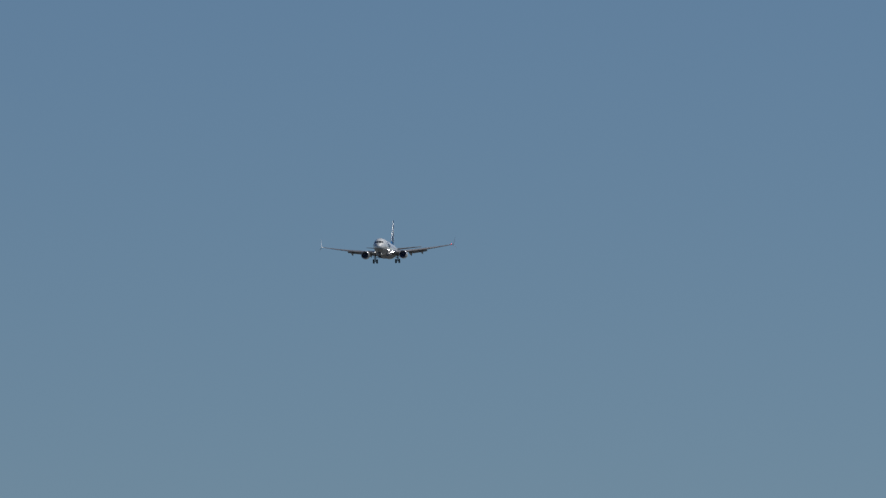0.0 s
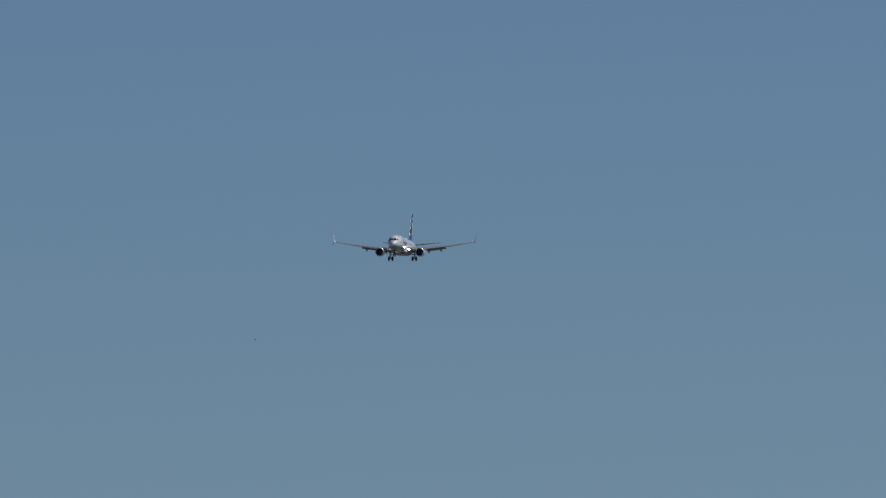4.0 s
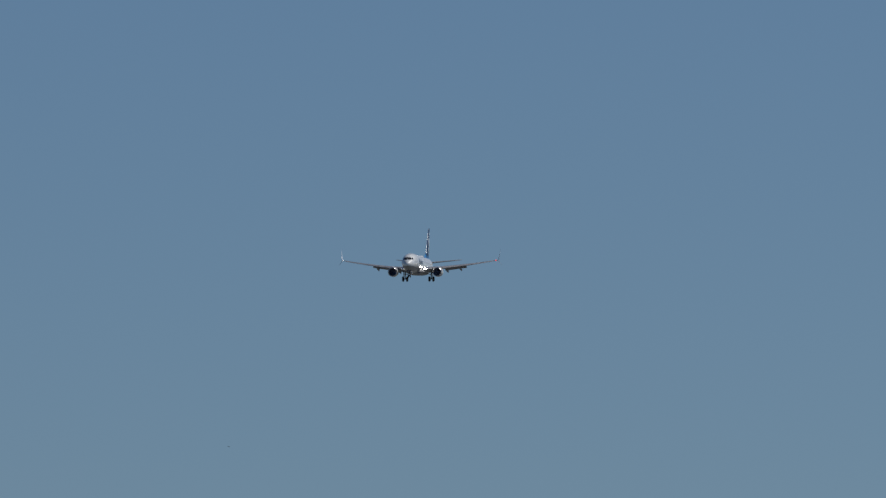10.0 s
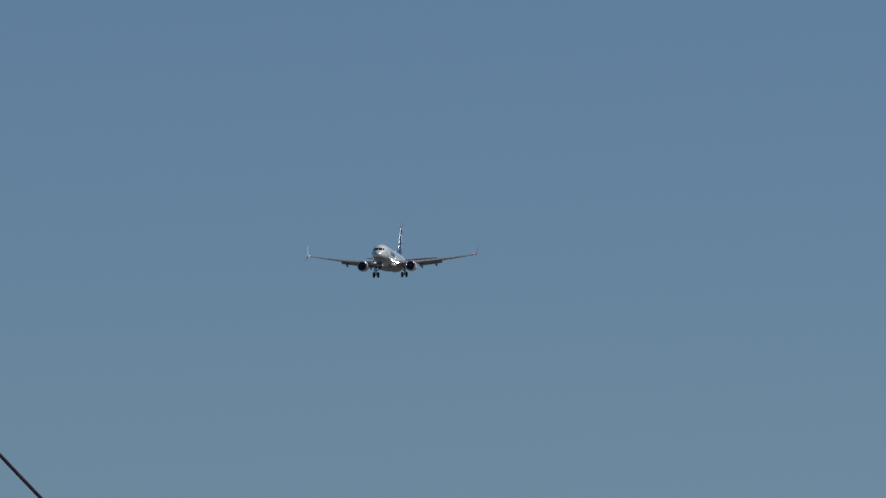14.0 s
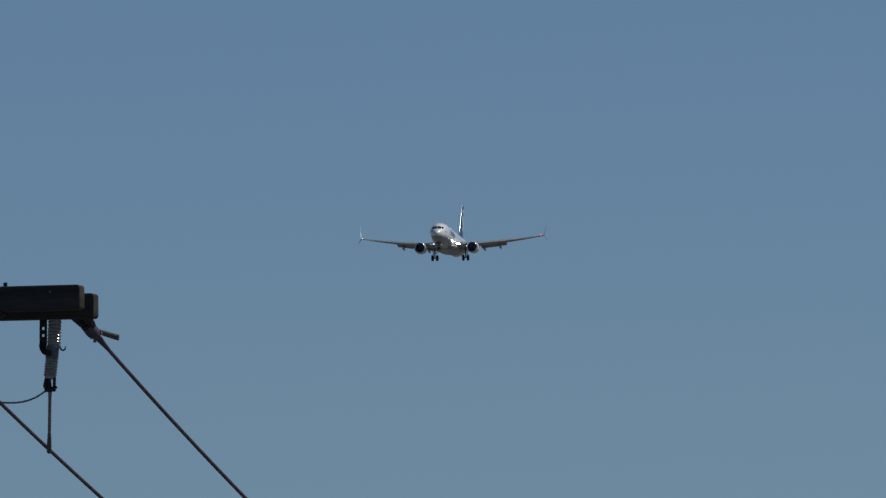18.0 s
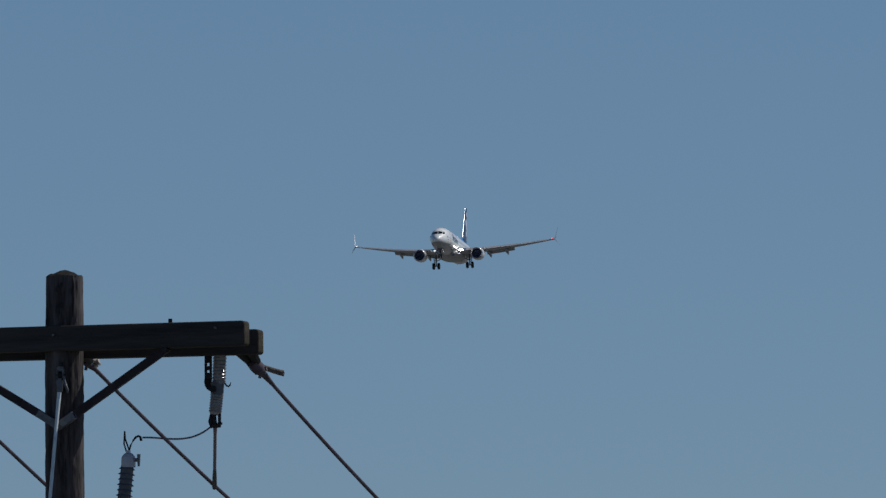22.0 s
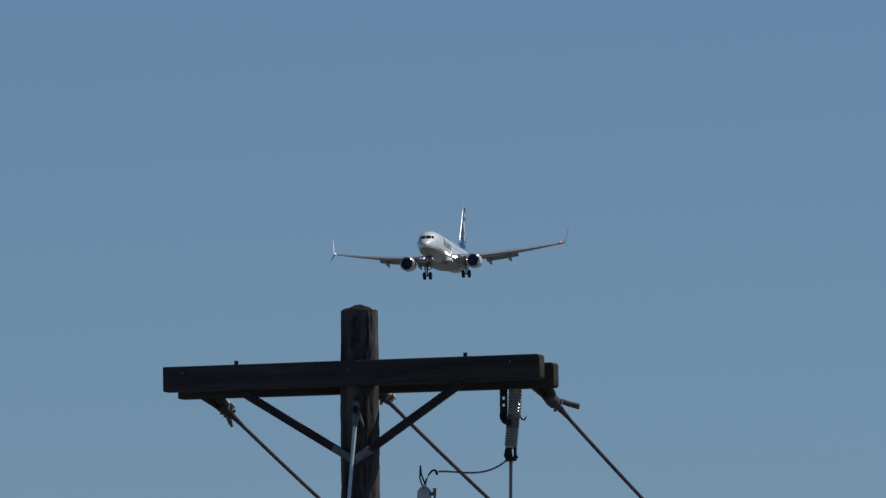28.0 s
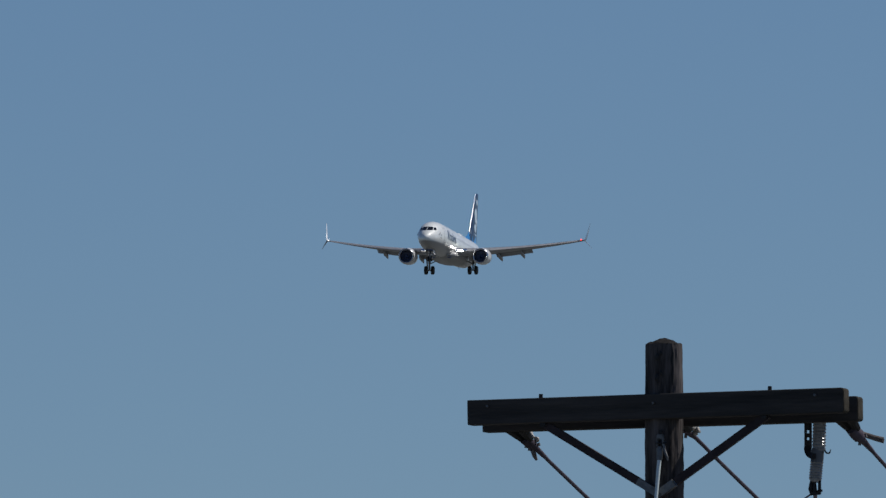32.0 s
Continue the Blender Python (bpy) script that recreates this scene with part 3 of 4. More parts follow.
def build_airliner():
    plane = new("airliner")
    tagged(plane, "white twin-engine airliner with navy tail, landing gear and flaps lowered", "airplane")
    bm = bmesh.new()
    stations = sorted(set([b[0] for b in BODY] + [0.12, 0.33, 0.7, 1.2, 1.7, 2.1, 2.5, 3.0, 3.7, 4.8, 9, 15, 22, 27.2, 29.5, 31.5, 33.5, 35.4]))
    rings = []
    for y in stations:
        zc, w, up, dn = body_at(y)
        rings.append([(w * math.cos(a), y, zc + (up if math.sin(a) > 0 else dn) * math.sin(a)) for a in [2 * math.pi * k / 40 for k in range(40)]])
    loft(bm, rings)
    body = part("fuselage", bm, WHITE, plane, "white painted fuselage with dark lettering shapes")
    # wing to body fairing
    bm = bmesh.new()
    rings = []
    for y, w, low, top in ((11.6, 0.9, -1.95, -1.6), (12.6, 1.7, -2.12, -1.1), (14, 2.05, -2.16, -0.85), (17, 2.15, -2.22, -0.75), (20, 2.1, -2.24, -0.8), (22.2, 1.8, -2.16, -1.1), (24, 1.2, -2.0, -1.6)):
        zc = (low + top) / 2
        rings.append([(w * math.copysign(abs(math.cos(a)) ** 0.7, math.cos(a)), y, zc + (top - low) / 2 * math.copysign(abs(math.sin(a)) ** 0.7, math.sin(a))) for a in [2 * math.pi * k / 28 for k in range(28)]])
    loft(bm, rings)
    part("belly_fairing", bm, BELLY, plane, "grey wing to body fairing")
    # ram air inlets low on the fairing, solid, mouth shade as colour; belly aerials
    for q in (1, -1):
        bm = box(bmesh.new(), (0.62, 0.5, 0.2), pose(q * 0.98, 12.35, -1.93, 24, q * 14, 0), 0.05)
        part("ram_air_inlet", bm, INTAKE, plane, "ram air inlet scoop, the shade of its mouth a dark colour")
    for y, z, h in ((8.6, -2.0, 0.3), (10.6, -2.0, 0.22), (25.2, -1.98, 0.32)):
        part("belly_aerial", loft(bmesh.new(), [[(-0.03, y, z + 0.05), (0, y - 0.15, z + 0.05), (0.03, y, z + 0.05), (0, y + 0.3, z + 0.05)], [(-0.015, y + 0.15, z - h), (0, y + 0.08, z - h), (0.015, y + 0.15, z - h), (0, y + 0.3, z - h)]]), STEEL, body)
    # antenna radome on the rear roof
    bm = bmesh.new()
    bmesh.ops.create_icosphere(bm, subdivisions=3, radius=1.0, matrix=Matrix.Translation((0, 24.6, 1.98)) @ Matrix.Diagonal((0.5, 1.5, 0.24, 1)))
    part("antenna_radome", bm, BRIGHT, body, "white antenna radome on the roof")
    # flight deck windows
    for s in (1, -1):
        for c in (((s * 0.04, 0.42), (s * 0.72, 0.46), (s * 0.68, 0.92), (s * 0.04, 0.98)), ((s * 0.79, 0.46), (s * 1.1, 0.5), (s * 1.0, 0.88), (s * 0.75, 0.92))):
            part("windscreen_pane", front_patch(bmesh.new(), c), PANE, body, "dark flight deck window pane")
        for y in (4.9, 31.2):
            for c in (((y - 0.05, -0.8), (y + 0.91, -0.8), (y + 0.91, -0.75), (y - 0.05, -0.75)), ((y - 0.05, 1.05), (y + 0.91, 1.05), (y + 0.91, 1.1), (y - 0.05, 1.1)),
                      ((y - 0.05, -0.75), (y, -0.75), (y, 1.05), (y - 0.05, 1.05)), ((y + 0.86, -0.75), (y + 0.91, -0.75), (y + 0.91, 1.05), (y + 0.86, 1.05))):
                part("door_seam", side_patch(bmesh.new(), c, s, 0.014), SEAM, body)
            part("cabin_door", side_patch(bmesh.new(), ((y, -0.75), (y + 0.86, -0.75), (y + 0.86, 1.05), (y, 1.05)), s, 0.015), WHITE, body)
        for y, z, r in ((2.9, 0.1, 0.05), (3.25, 0.28, 0.045), (3.6, 0.02, 0.05), (3.4, -0.35, 0.04)):
            zx = body_x(y, z)
            part("air_data_probe", tube(bmesh.new(), [(s * (zx - 0.02), y, z), (s * (zx + 0.05), y - 0.04, z), (s * (zx + 0.07), y - 0.16, z)], [r, r * 0.7, r * 0.3], 8), STEEL, body)
    # cabin windows share one pane mesh on each side
    for s in (1, -1):
        src = None
        y = 6.9
        while y < 26.0:
            if src is None:
                src = part("cabin_window", side_patch(bmesh.new(), ((y, 0.32), (y + 0.22, 0.32), (y + 0.22, 0.6), (y, 0.6)), s, 0.012, 2, 3), CABIN, body)
                start = y
            else:
                o = new("cabin_window", src.data)
                o.parent = body
                o.location = (0, y - start, 0)
            y += 0.508
    # plain dark shapes in place of the lettering
    for y0, y1, z0, z1, lean in ((6.3, 6.6, -0.2, 0.95, 0.7), (7.0, 7.35, -0.2, 1.0, 0.1), (6.7, 7.2, 0.1, 0.32, 0.05), (7.75, 8.0, -0.2, 1.05, 0.3), (8.3, 8.9, -0.25, -0.02, 0.0), (8.75, 9.05, -0.1, 0.5, 0.15), (8.4, 8.9, 0.35, 0.55, 0.1),
                                 (9.4, 9.65, -0.25, 0.25, 0.15), (9.5, 10.0, 0.3, 0.5, 0.1), (9.75, 10.0, -0.25, 0.2, 0.1), (10.3, 10.55, -0.2, 1.0, 0.3), (10.7, 11.1, 0.1, 0.5, 0.3), (10.75, 11.05, -0.25, 0.1, -0.2), (11.45, 11.75, -0.25, 0.45, 0.15), (11.6, 12.1, 0.35, 0.55, 0.1), (11.95, 12.25, -0.25, 0.4, 0.15)):
        part("lettering_bar", side_patch(bmesh.new(), ((y0, z0), (y1, z0), (y1 + lean, z1), (y0 + lean, z1)), 1, 0.025, 3, 4), LETTER, body, "dark navy plain lettering bar")
    # aerials and beacon
    for y, z, h in ((9.5, 2.0, 0.16), (14.0, 2.0, 0.25), (21.0, 2.0, 0.3)):
        part("blade_aerial", loft(bmesh.new(), [[(-0.03, y, z - 0.05), (0, y - 0.15, z - 0.05), (0.03, y, z - 0.05), (0, y + 0.3, z - 0.05)], [(-0.015, y + 0.15, z + h), (0, y + 0.08, z + h), (0.015, y + 0.15, z + h), (0, y + 0.3, z + h)]]), WHITE, body)
    bm = bmesh.new()
    rings = []
    for y, w, h in ((22.2, 0.1, 0.02), (22.8, 0.45, 0.2), (24.2, 0.5, 0.3), (25.6, 0.4, 0.22), (26.6, 0.1, 0.02)):
        rings.append([(w * math.cos(a), y, 1.97 + h * math.sin(a)) for a in np.linspace(0, math.pi, 9)])
    loft(bm, rings, close=False)
    part("radome", bm, WHITE, body, "low white aerial hump on the roof")
    for s in (1, -1):
        build_wing(plane, s)
        build_engine(plane, s)
    build_gear(plane)
    build_tail(plane)
    for o in plane.children:
        o.location = (0, -WHEEL_Y, -WHEEL_Z)
    return plane


airliner = build_airliner()


# ---- the utility pole: x along its crossarms, y towards the wires, turned on its base ----
POLE_TURN = -17.0
ARM_END = Vector((0.000, 104.000, 8.136))            # right upper end of the front crossarm
POLE_M = Matrix.Translation(ARM_END) @ pose(0, 0, 0, 0, 0, POLE_TURN) @ Matrix.Translation((-1.237, 0.149, 0))
POLE_BASE = POLE_M.translation.copy()
ARM_Z = POLE_BASE.z                              # height of the arms' upper edge at their outer end
POLE_BASE.z = 0.0
STAND = Matrix.Translation(POLE_BASE) @ pose(0, 0, 0, 0, 0, POLE_TURN)


def rough_pole(bm, h, r0, r1, n=64):
    """A weathered round pole: shallow swells all along, furrowed wood in its upper three metres."""
    levels = [k * 0.25 for k in range(int((h - 3.2) / 0.25))]
    levels += list(np.linspace(levels[-1] + 0.2, h, 190))
    rings = []
    for z in levels:
        r = r0 + (r1 - r0) * z / h
        ring = []
        for i in range(n):
            a = 2 * math.pi * i / n
            c, d = math.cos(a), math.sin(a)
            q = 1 + 0.05 * noise.noise(Vector((2.2 * c, 2.2 * d, z * 1.9))) + 0.035 * noise.noise(Vector((8 * c, 8 * d, z * 2.6))) + 0.04 * noise.noise(Vector((13 * c, 13 * d, z * 15)))
            ring.append((r * q * c, r * q * d, z))
        rings.append(ring)
    return loft(bm, rings)


def bolt(bm, p, way, r=0.011, long=0.03):
    a = Vector(p)
    w = Vector(way).normalized()
    tube(bm, [a, a + w * long], r, 6)
    return bm


def ribbed(bm, top, bottom, r, bump, count, n=16):
    """A shed insulator between two points."""
    a, b = Vector(top), Vector(bottom)
    pts, rad = [], []
    for k in range(count * 4 + 1):
        u = k / (count * 4)
        pts.append(a.lerp(b, u))
        rad.append(r + (bump if k % 4 == 1 else bump * 0.35 if k % 4 == 2 else 0))
    return tube(bm, pts, rad, n)


def sheds(bm, top, bottom, r, rim, count, n=20):
    """A plain core with thin drooping discs."""
    a, b = Vector(top), Vector(bottom)
    pts, rad = [], []
    for k in range(count):
        for u, q in ((0.05, r), (0.35, r), (0.62, rim), (0.72, rim), (0.76, r)):
            pts.append(a.lerp(b, (k + u) / count))
            rad.append(q * (1.0 + 0.06 * (k % 2)) if q > r else q)
    return tube(bm, [a] + pts + [b], [r] + rad + [r], n)


def timber(bm, long, deep, high, m, r=0.02, c=0.004):
    """A sawn beam with its end corners worn round and its long edges eased."""
    def outline(cut):
        pts = []
        for sx, sz, a0 in ((1, -1, -90), (1, 1, 0), (-1, 1, 90), (-1, -1, 180)):
            for k in range(5):
                a = radians(a0 + 22.5 * k)
                q = r if sx > 0 else r * 0.35
                pts.append((sx * (long / 2 - q) + (q - cut) * math.cos(a), sz * (high / 2 - q) + (q - cut) * math.sin(a)))
        return pts
    rings = []
    for y, cut in ((-deep / 2, c), (-deep / 2 + c, 0), (deep / 2 - c, 0), (deep / 2, c)):
        rings.append([m @ Vector((x, y, z)) for x, z in outline(cut)])
    return loft(bm, rings)


def build_pole():
    pole = new("utility_pole")
    pole.matrix_world = STAND
    tagged(pole, "dark creosoted wooden utility pole with a doubled crossarm", "utility pole")
    top = ARM_Z + 0.312
    shaft = part("pole_shaft", rough_pole(bmesh.new(), top, 0.155, 0.114), POLEWOOD, pole, "weathered round pole with checks")
    shaft.location.x = -0.006
    bm = bmesh.new()
    rings = []
    for r, h in ((0.1125, -0.006), (0.112, 0.0), (0.104, 0.006), (0.085, 0.014), (0.06, 0.024), (0.03, 0.034), (0.006, 0.04)):
        ring = []
        for k in range(32):
            a = 2 * math.pi * k / 32
            x, y = r * math.cos(a), r * math.sin(a)
            dip = 0.016 * math.exp(-((x + 0.05) / 0.007) ** 2) + 0.012 * math.exp(-((x - 0.075) / 0.012) ** 2)
            ring.append((x * (1 + 0.05 * noise.noise(Vector((2.2 * math.cos(a), 2.2 * math.sin(a), top * 1.9)))), y, top + h - (dip if h > 0 else 0) + (0.007 * noise.noise(Vector((x * 30, y * 30, 4.0))) if h > 0 else 0)))
        rings.append(ring)
    part("pole_top", loft(bm, rings), TOPWOOD, shaft, "dark rotted uneven pole top")
    # drying checks and old bolt holes near the top, their inner shade a dark colour
    for x, z, h, w in ((0.078, top - 0.15, 0.26, 0.009), (-0.012, top - 0.15, 0.28, 0.0035), (0.055, top - 0.95, 0.4, 0.006), (-0.06, top - 1.1, 0.35, 0.005), (0.02, top - 1.35, 0.5, 0.006)):
        y = -math.sqrt(max(0.0, 0.1155 ** 2 - x * x)) + 0.001
        pts = [(x + 0.003 * math.sin(9 * k + x * 90), y, z + h * (k / 6 - 0.5)) for k in range(7)]
        part("drying_check", tube(bmesh.new(), pts, [0.001, w * 0.7, w, w * 0.7, w, w * 0.7, 0.001], 6), BLACKIRON, pole)
    for x, z, r in ((-0.012, top - 0.085, 0.015), (0.012, top - 0.06, 0.010), (-0.013, top - 0.214, 0.016), (0.011, top - 0.184, 0.011), (-0.004, top - 0.236, 0.007)):
        y = -math.sqrt(max(0.0, 0.1200 ** 2 - x * x))
        bm = bmesh.new()
        bmesh.ops.create_icosphere(bm, subdivisions=2, radius=r * 1.2, matrix=Matrix.Translation((x, y, z)) @ Matrix.Diagonal((0.8, 0.3, 1.3, 1)))
        for v in bm.verts:
            v.co += 0.004 * noise.noise_vector(v.co * 70)
        part("old_bolt_hole", bm, BLACKIRON, pole)
    # crossarms: front one, and the rear one a little lower
    for y, dz, tilt in ((-0.149 + 0.055, 0.0, -0.48), (0.149 + 0.055, -0.036, -0.29)):
        m = Matrix.Translation((-0.032, y, ARM_Z + 0.006 + dz)) @ Matrix.Translation((1.237, 0, 0)) @ pose(0, 0, 0, 0, tilt, 0) @ Matrix.Translation((-1.225, 0, -0.0765))
        arm = part("crossarm", timber(bmesh.new(), 2.45, 0.11, 0.155, m), ARMWOOD, pole, "dark square-sawn wooden crossarm")
        arm.data.materials.append(ENDWOOD)
        for f in arm.data.polygons:
            f.material_index = 1 if abs(f.normal.x) > 0.55 else 0
        if y < 0:
            for x in (-0.76, 0.73):
                bm = bolt(bmesh.new(), m @ Vector((x, 0, 0.074)), (0, 0, 1), 0.013, 0.03)
                bolt(bm, m @ Vector((x, 0, 0.074)), (0, 0, 1), 0.022, 0.006)
                part("bolt", bm, BLACKIRON, arm)
            for x in (-0.008,):
                bm = bolt(bmesh.new(), m @ Vector((x, -0.054, 0.02)), (0, -1, 0), 0.008, 0.02)
                part("bolt", bm, GALV, arm)
    # spreader bolts through both arms
    for x in (-1.08, 1.05):
        part("spreader_bolt", tube(bmesh.new(), [(x - 0.03, -0.165, ARM_Z - 0.045 + 0.009 * x), (x - 0.03, 0.27, ARM_Z - 0.075 + 0.009 * x)], 0.008, 8), GALV, pole)
    # wooden V brace with steel shoes on the front face
    foot = Vector((0.0, -0.135, ARM_Z - 0.625))
    for head in (Vector((-0.745, -0.1, ARM_Z - 0.178)), Vector((0.675, -0.1, ARM_Z - 0.165))):
        w = (head - foot).normalized()
        side = w.cross(Vector((0, 1, 0))).normalized()
        def bar(a, b, wide, deep):
            bm = bmesh.new()
            loft(bm, [[p + side * i * wide / 2 + Vector((0, j * deep / 2, 0)) for i, j in ((-1, -1), (1, -1), (1, 1), (-1, 1))] for p in (a, b)])
            return bm
        brace = part("brace", bar(foot + w * 0.13, head + w * 0.03, 0.048, 0.04), BRACEWOOD, pole, "dark wooden crossarm brace")
        part("brace_shoe", bar(foot - w * 0.015, foot + w * (0.16 if head.x < 0 else 0.12), 0.046, 0.05), GALV, brace, "grey steel brace end")
        part("brace_bolt", bolt(bmesh.new(), head + w * 0.01, (0, -1, 0), 0.019, 0.04), BLACKIRON, brace)
    part("bolt", bolt(bmesh.new(), foot + Vector((0, 0.02, -0.005)), (0, -1, 0), 0.016, 0.06), GALV, pole)
    return pole


utility_pole = build_pole()
WIRE_ENDS = ((-0.985, 0.42, ARM_Z - 0.285), (0.060, 0.42, ARM_Z - 0.243), (1.148, 0.42, ARM_Z - 0.285))
SPAN, FALL, BEND = 45.0, (0.252, 0.25, 0.278), (0.0044, 0.0047, 0.0053)


def wire_point(k, d):
    x, y, z = WIRE_ENDS[k]
    return Vector((x, y + d, z - FALL[k] * d + BEND[k] * d * d))


def at_pole(ob):
    ob.matrix_world = STAND
    return ob


def build_lines():
    for k in range(3):
        bm = tube(bmesh.new(), [wire_point(k, SPAN * (i / 60) ** 1.5) for i in range(61)], 0.0118, 8)
        ob = at_pole(link("power_line", bm, WIRE))
        tagged(ob, "dark weathered overhead conductor leading down from the crossarm", "cable", "overhead conductors")
        # dead-end clamp: strap, shackle and alloy shoe
        x, y, z = WIRE_ENDS[k]
        clamp = new("dead_end_clamp")
        at_pole(clamp)
        tagged(clamp, "weathered dead-end clamp holding the conductor under the crossarm", "clamp", "dead-end clamps")
        root = Vector((x - 0.06, 0.2, ARM_Z - 0.165 - (0.028 if k == 0 else 0.0)))
        tip = Vector((x, y, z))
        bm = bmesh.new()
        for o in (-0.022, 0.022):
            tube(bm, [root + Vector((o * 2, 0, 0.02)), root.lerp(tip, 0.55) + Vector((o, 0, 0.01))], [0.034, 0.027], 8)
        part("strap", bm, BLACKIRON, clamp)
        w = (wire_point(k, 1.0) - tip).normalized()
        bm = tube(bmesh.new(), [root.lerp(tip, 0.45), root.lerp(tip, 0.75), tip, tip + w * 0.25], [0.034, 0.035, 0.02, 0.012] if k == 0 else [0.038, 0.044, 0.023, 0.012] if k == 2 else [0.022, 0.02, 0.014, 0.0118], 10)
        part("shoe", bm, WIRE, clamp, "dark worn alloy shoe")
        hardware = bmesh.new()
        for j in range(3 if k != 1 else 1):
            q = root.lerp(tip, 0.62 + 0.17 * j)
            bolt(hardware, q + Vector((-0.038, 0, 0.0)), (1, 0, 0.25), 0.011, 0.075)
            bolt(hardware, q + Vector((-0.012, 0, -0.04)), (0.1, 0, 1), 0.010, 0.075)
        lumps = (((-0.030, -0.05, 0.094), 0.027), ((-0.010, -0.05, 0.071), 0.019), ((0.022, -0.04, 0.053), 0.017)) if k == 0 else (((0.004, -0.04, 0.05), 0.022), ((0.03, -0.04, 0.042), 0.018), ((0.014, -0.04, 0.022), 0.015)) if k == 1 else (((-0.03, -0.05, 0.05), 0.018), ((0.0, -0.05, 0.012), 0.014))
        for off, r in lumps:
            bm = bmesh.new()
            bmesh.ops.create_icosphere(bm, subdivisions=2, radius=r, matrix=Matrix.Translation(tip + Vector(off)) @ pose(0, 0, 0, 20, 40, 10) @ Matrix.Diagonal((1.25, 0.8, 0.9, 1)))
            for v in bm.verts:
                v.co += 0.009 * noise.noise_vector(v.co * 45)
            part("eye_nut", bm, BARE if k < 2 else BONE, clamp, "pale bare alloy eye nut")
        part("clamp_hardware", hardware, BONE, clamp, "pale weathered clamp bolts and nuts")
        if k == 2:
            bm = bmesh.new()
            for j in range(5):
                o = Vector((0, 0.008 * math.cos(j * 1.26), 0.008 * math.sin(j * 1.26)))
                tube(bm, [tip + Vector((-0.06, 0.0, 0.06)) + o, tip + Vector((0.0, 0.03, 0.035)) + o * 1.2, tip + Vector((0.065, 0.06, 0.012)) + o * 1.3, tip + Vector((0.115, 0.08, -0.002)) + o * 1.5], 0.008, 8)
            part("armour_rod", bm, ROPE, clamp, "frayed brown wrapped tail of the conductor")
        elif k == 0:
            bm = tube(bmesh.new(), [tip + Vector((-0.02, 0, -0.01)), tip + Vector((-0.015, 0.03, -0.05)), tip + Vector((-0.005, 0.04, -0.075))], [0.016, 0.014, 0.008], 8)
            part("armour_rod", bm, ROPE, clamp)


build_lines()


def build_cutout():
    """Fuse cutout under the rear arm: bracket with two holes, two ribbed insulators, lower clamp."""
    cut = at_pole(new("fuse_cutout"))
    tagged(cut, "grey ribbed fuse cutout hanging from the crossarm", "fuse cutout")
    z0 = ARM_Z - 0.195
    x0 = 0.85
    y0 = 0.25
    bm = bmesh.new()
    # bracket: a plate in three strips round two holes, bent in below
    for dz, h, xs in ((-0.005, 0.055, (0.0,)), (-0.043, 0.016, (-0.016, 0.016)), (-0.065, 0.024, (0.0,)), (-0.085, 0.016, (-0.016, 0.016)), (-0.12, 0.05, (0.0,))):
        for o in xs:
            box(bm, (0.016 if len(xs) > 1 else 0.047, 0.012, h + 0.002), pose(x0 + o, y0, z0 + dz, 0, 0, 0), 0.001)
    way = [(0.0, -0.135), (0.0, -0.15), (0.005, -0.167), (0.016, -0.183), (0.033, -0.194), (0.05, -0.2), (0.068, -0.2)]
    rings = []
    for i, (dx, dz) in enumerate(way):
        p, q = way[max(0, i - 1)], way[min(len(way) - 1, i + 1)]
        t = Vector((q[0] - p[0], q[1] - p[1])).normalized()
        hw = (0.0235, 0.0235, 0.022, 0.02, 0.019, 0.018, 0.017)[i]
        yy = y0 - 0.004 - 0.066 * min(1.0, i / 5) ** 1.5
        rings.append([(x0 + dx - t.y * hw * k, yy + d, z0 + dz + t.x * hw * k) for k, d in ((1, -0.006), (-1, -0.006), (-1, 0.006), (1, 0.006))])
    loft(bm, rings)
    part("bracket", bm, BLACKIRON, cut, "dark iron bracket with two holes")
    part("upper_insulator", ribbed(bmesh.new(), (x0 + 0.082, y0 - 0.02, z0 + 0.02), (x0 + 0.075, y0 - 0.02, z0 - 0.165), 0.0395, 0.0042, 9), PORC, cut, "grey ribbed porcelain")
    part("middle_body", tube(bmesh.new(), [(x0 + 0.066, y0 - 0.02, z0 - 0.155), (x0 + 0.062, y0 - 0.02, z0 - 0.235)], [0.043, 0.040], 16), CHARC, cut)
    part("cap", tube(bmesh.new(), [(x0 + 0.09, y0 - 0.03, z0 + 0.025), (x0 + 0.09, y0 - 0.03, z0 - 0.006)], [0.024, 0.03], 12), BARE, cut, "pale metal top cap")
    part("lower_insulator", ribbed(bmesh.new(), (x0 + 0.062, y0 - 0.02, z0 - 0.23), (x0 + 0.05, y0 - 0.02, z0 - 0.345), 0.0385, 0.0038, 7), PORC, cut, "grey ribbed porcelain")
    bm2 = tube(bmesh.new(), [(x0 + 0.052, y0 - 0.02, z0 - 0.338), (x0 + 0.05, y0 - 0.02, z0 - 0.356)], [0.037, 0.03], 14)
    part("ferrule", bm2, BARE, cut, "pale worn metal ferrule")
    part("hook", tube(bmesh.new(), [(x0 + 0.09, y0 - 0.02, z0 - 0.155), (x0 + 0.112, y0 - 0.02, z0 - 0.16), (x0 + 0.124, y0 - 0.02, z0 - 0.178), (x0 + 0.138, y0 - 0.02, z0 - 0.182), (x0 + 0.148, y0 - 0.02, z0 - 0.172), (x0 + 0.151, y0 - 0.02, z0 - 0.158)], 0.0055, 8), BLACKIRON, cut)
    bm = bmesh.new()
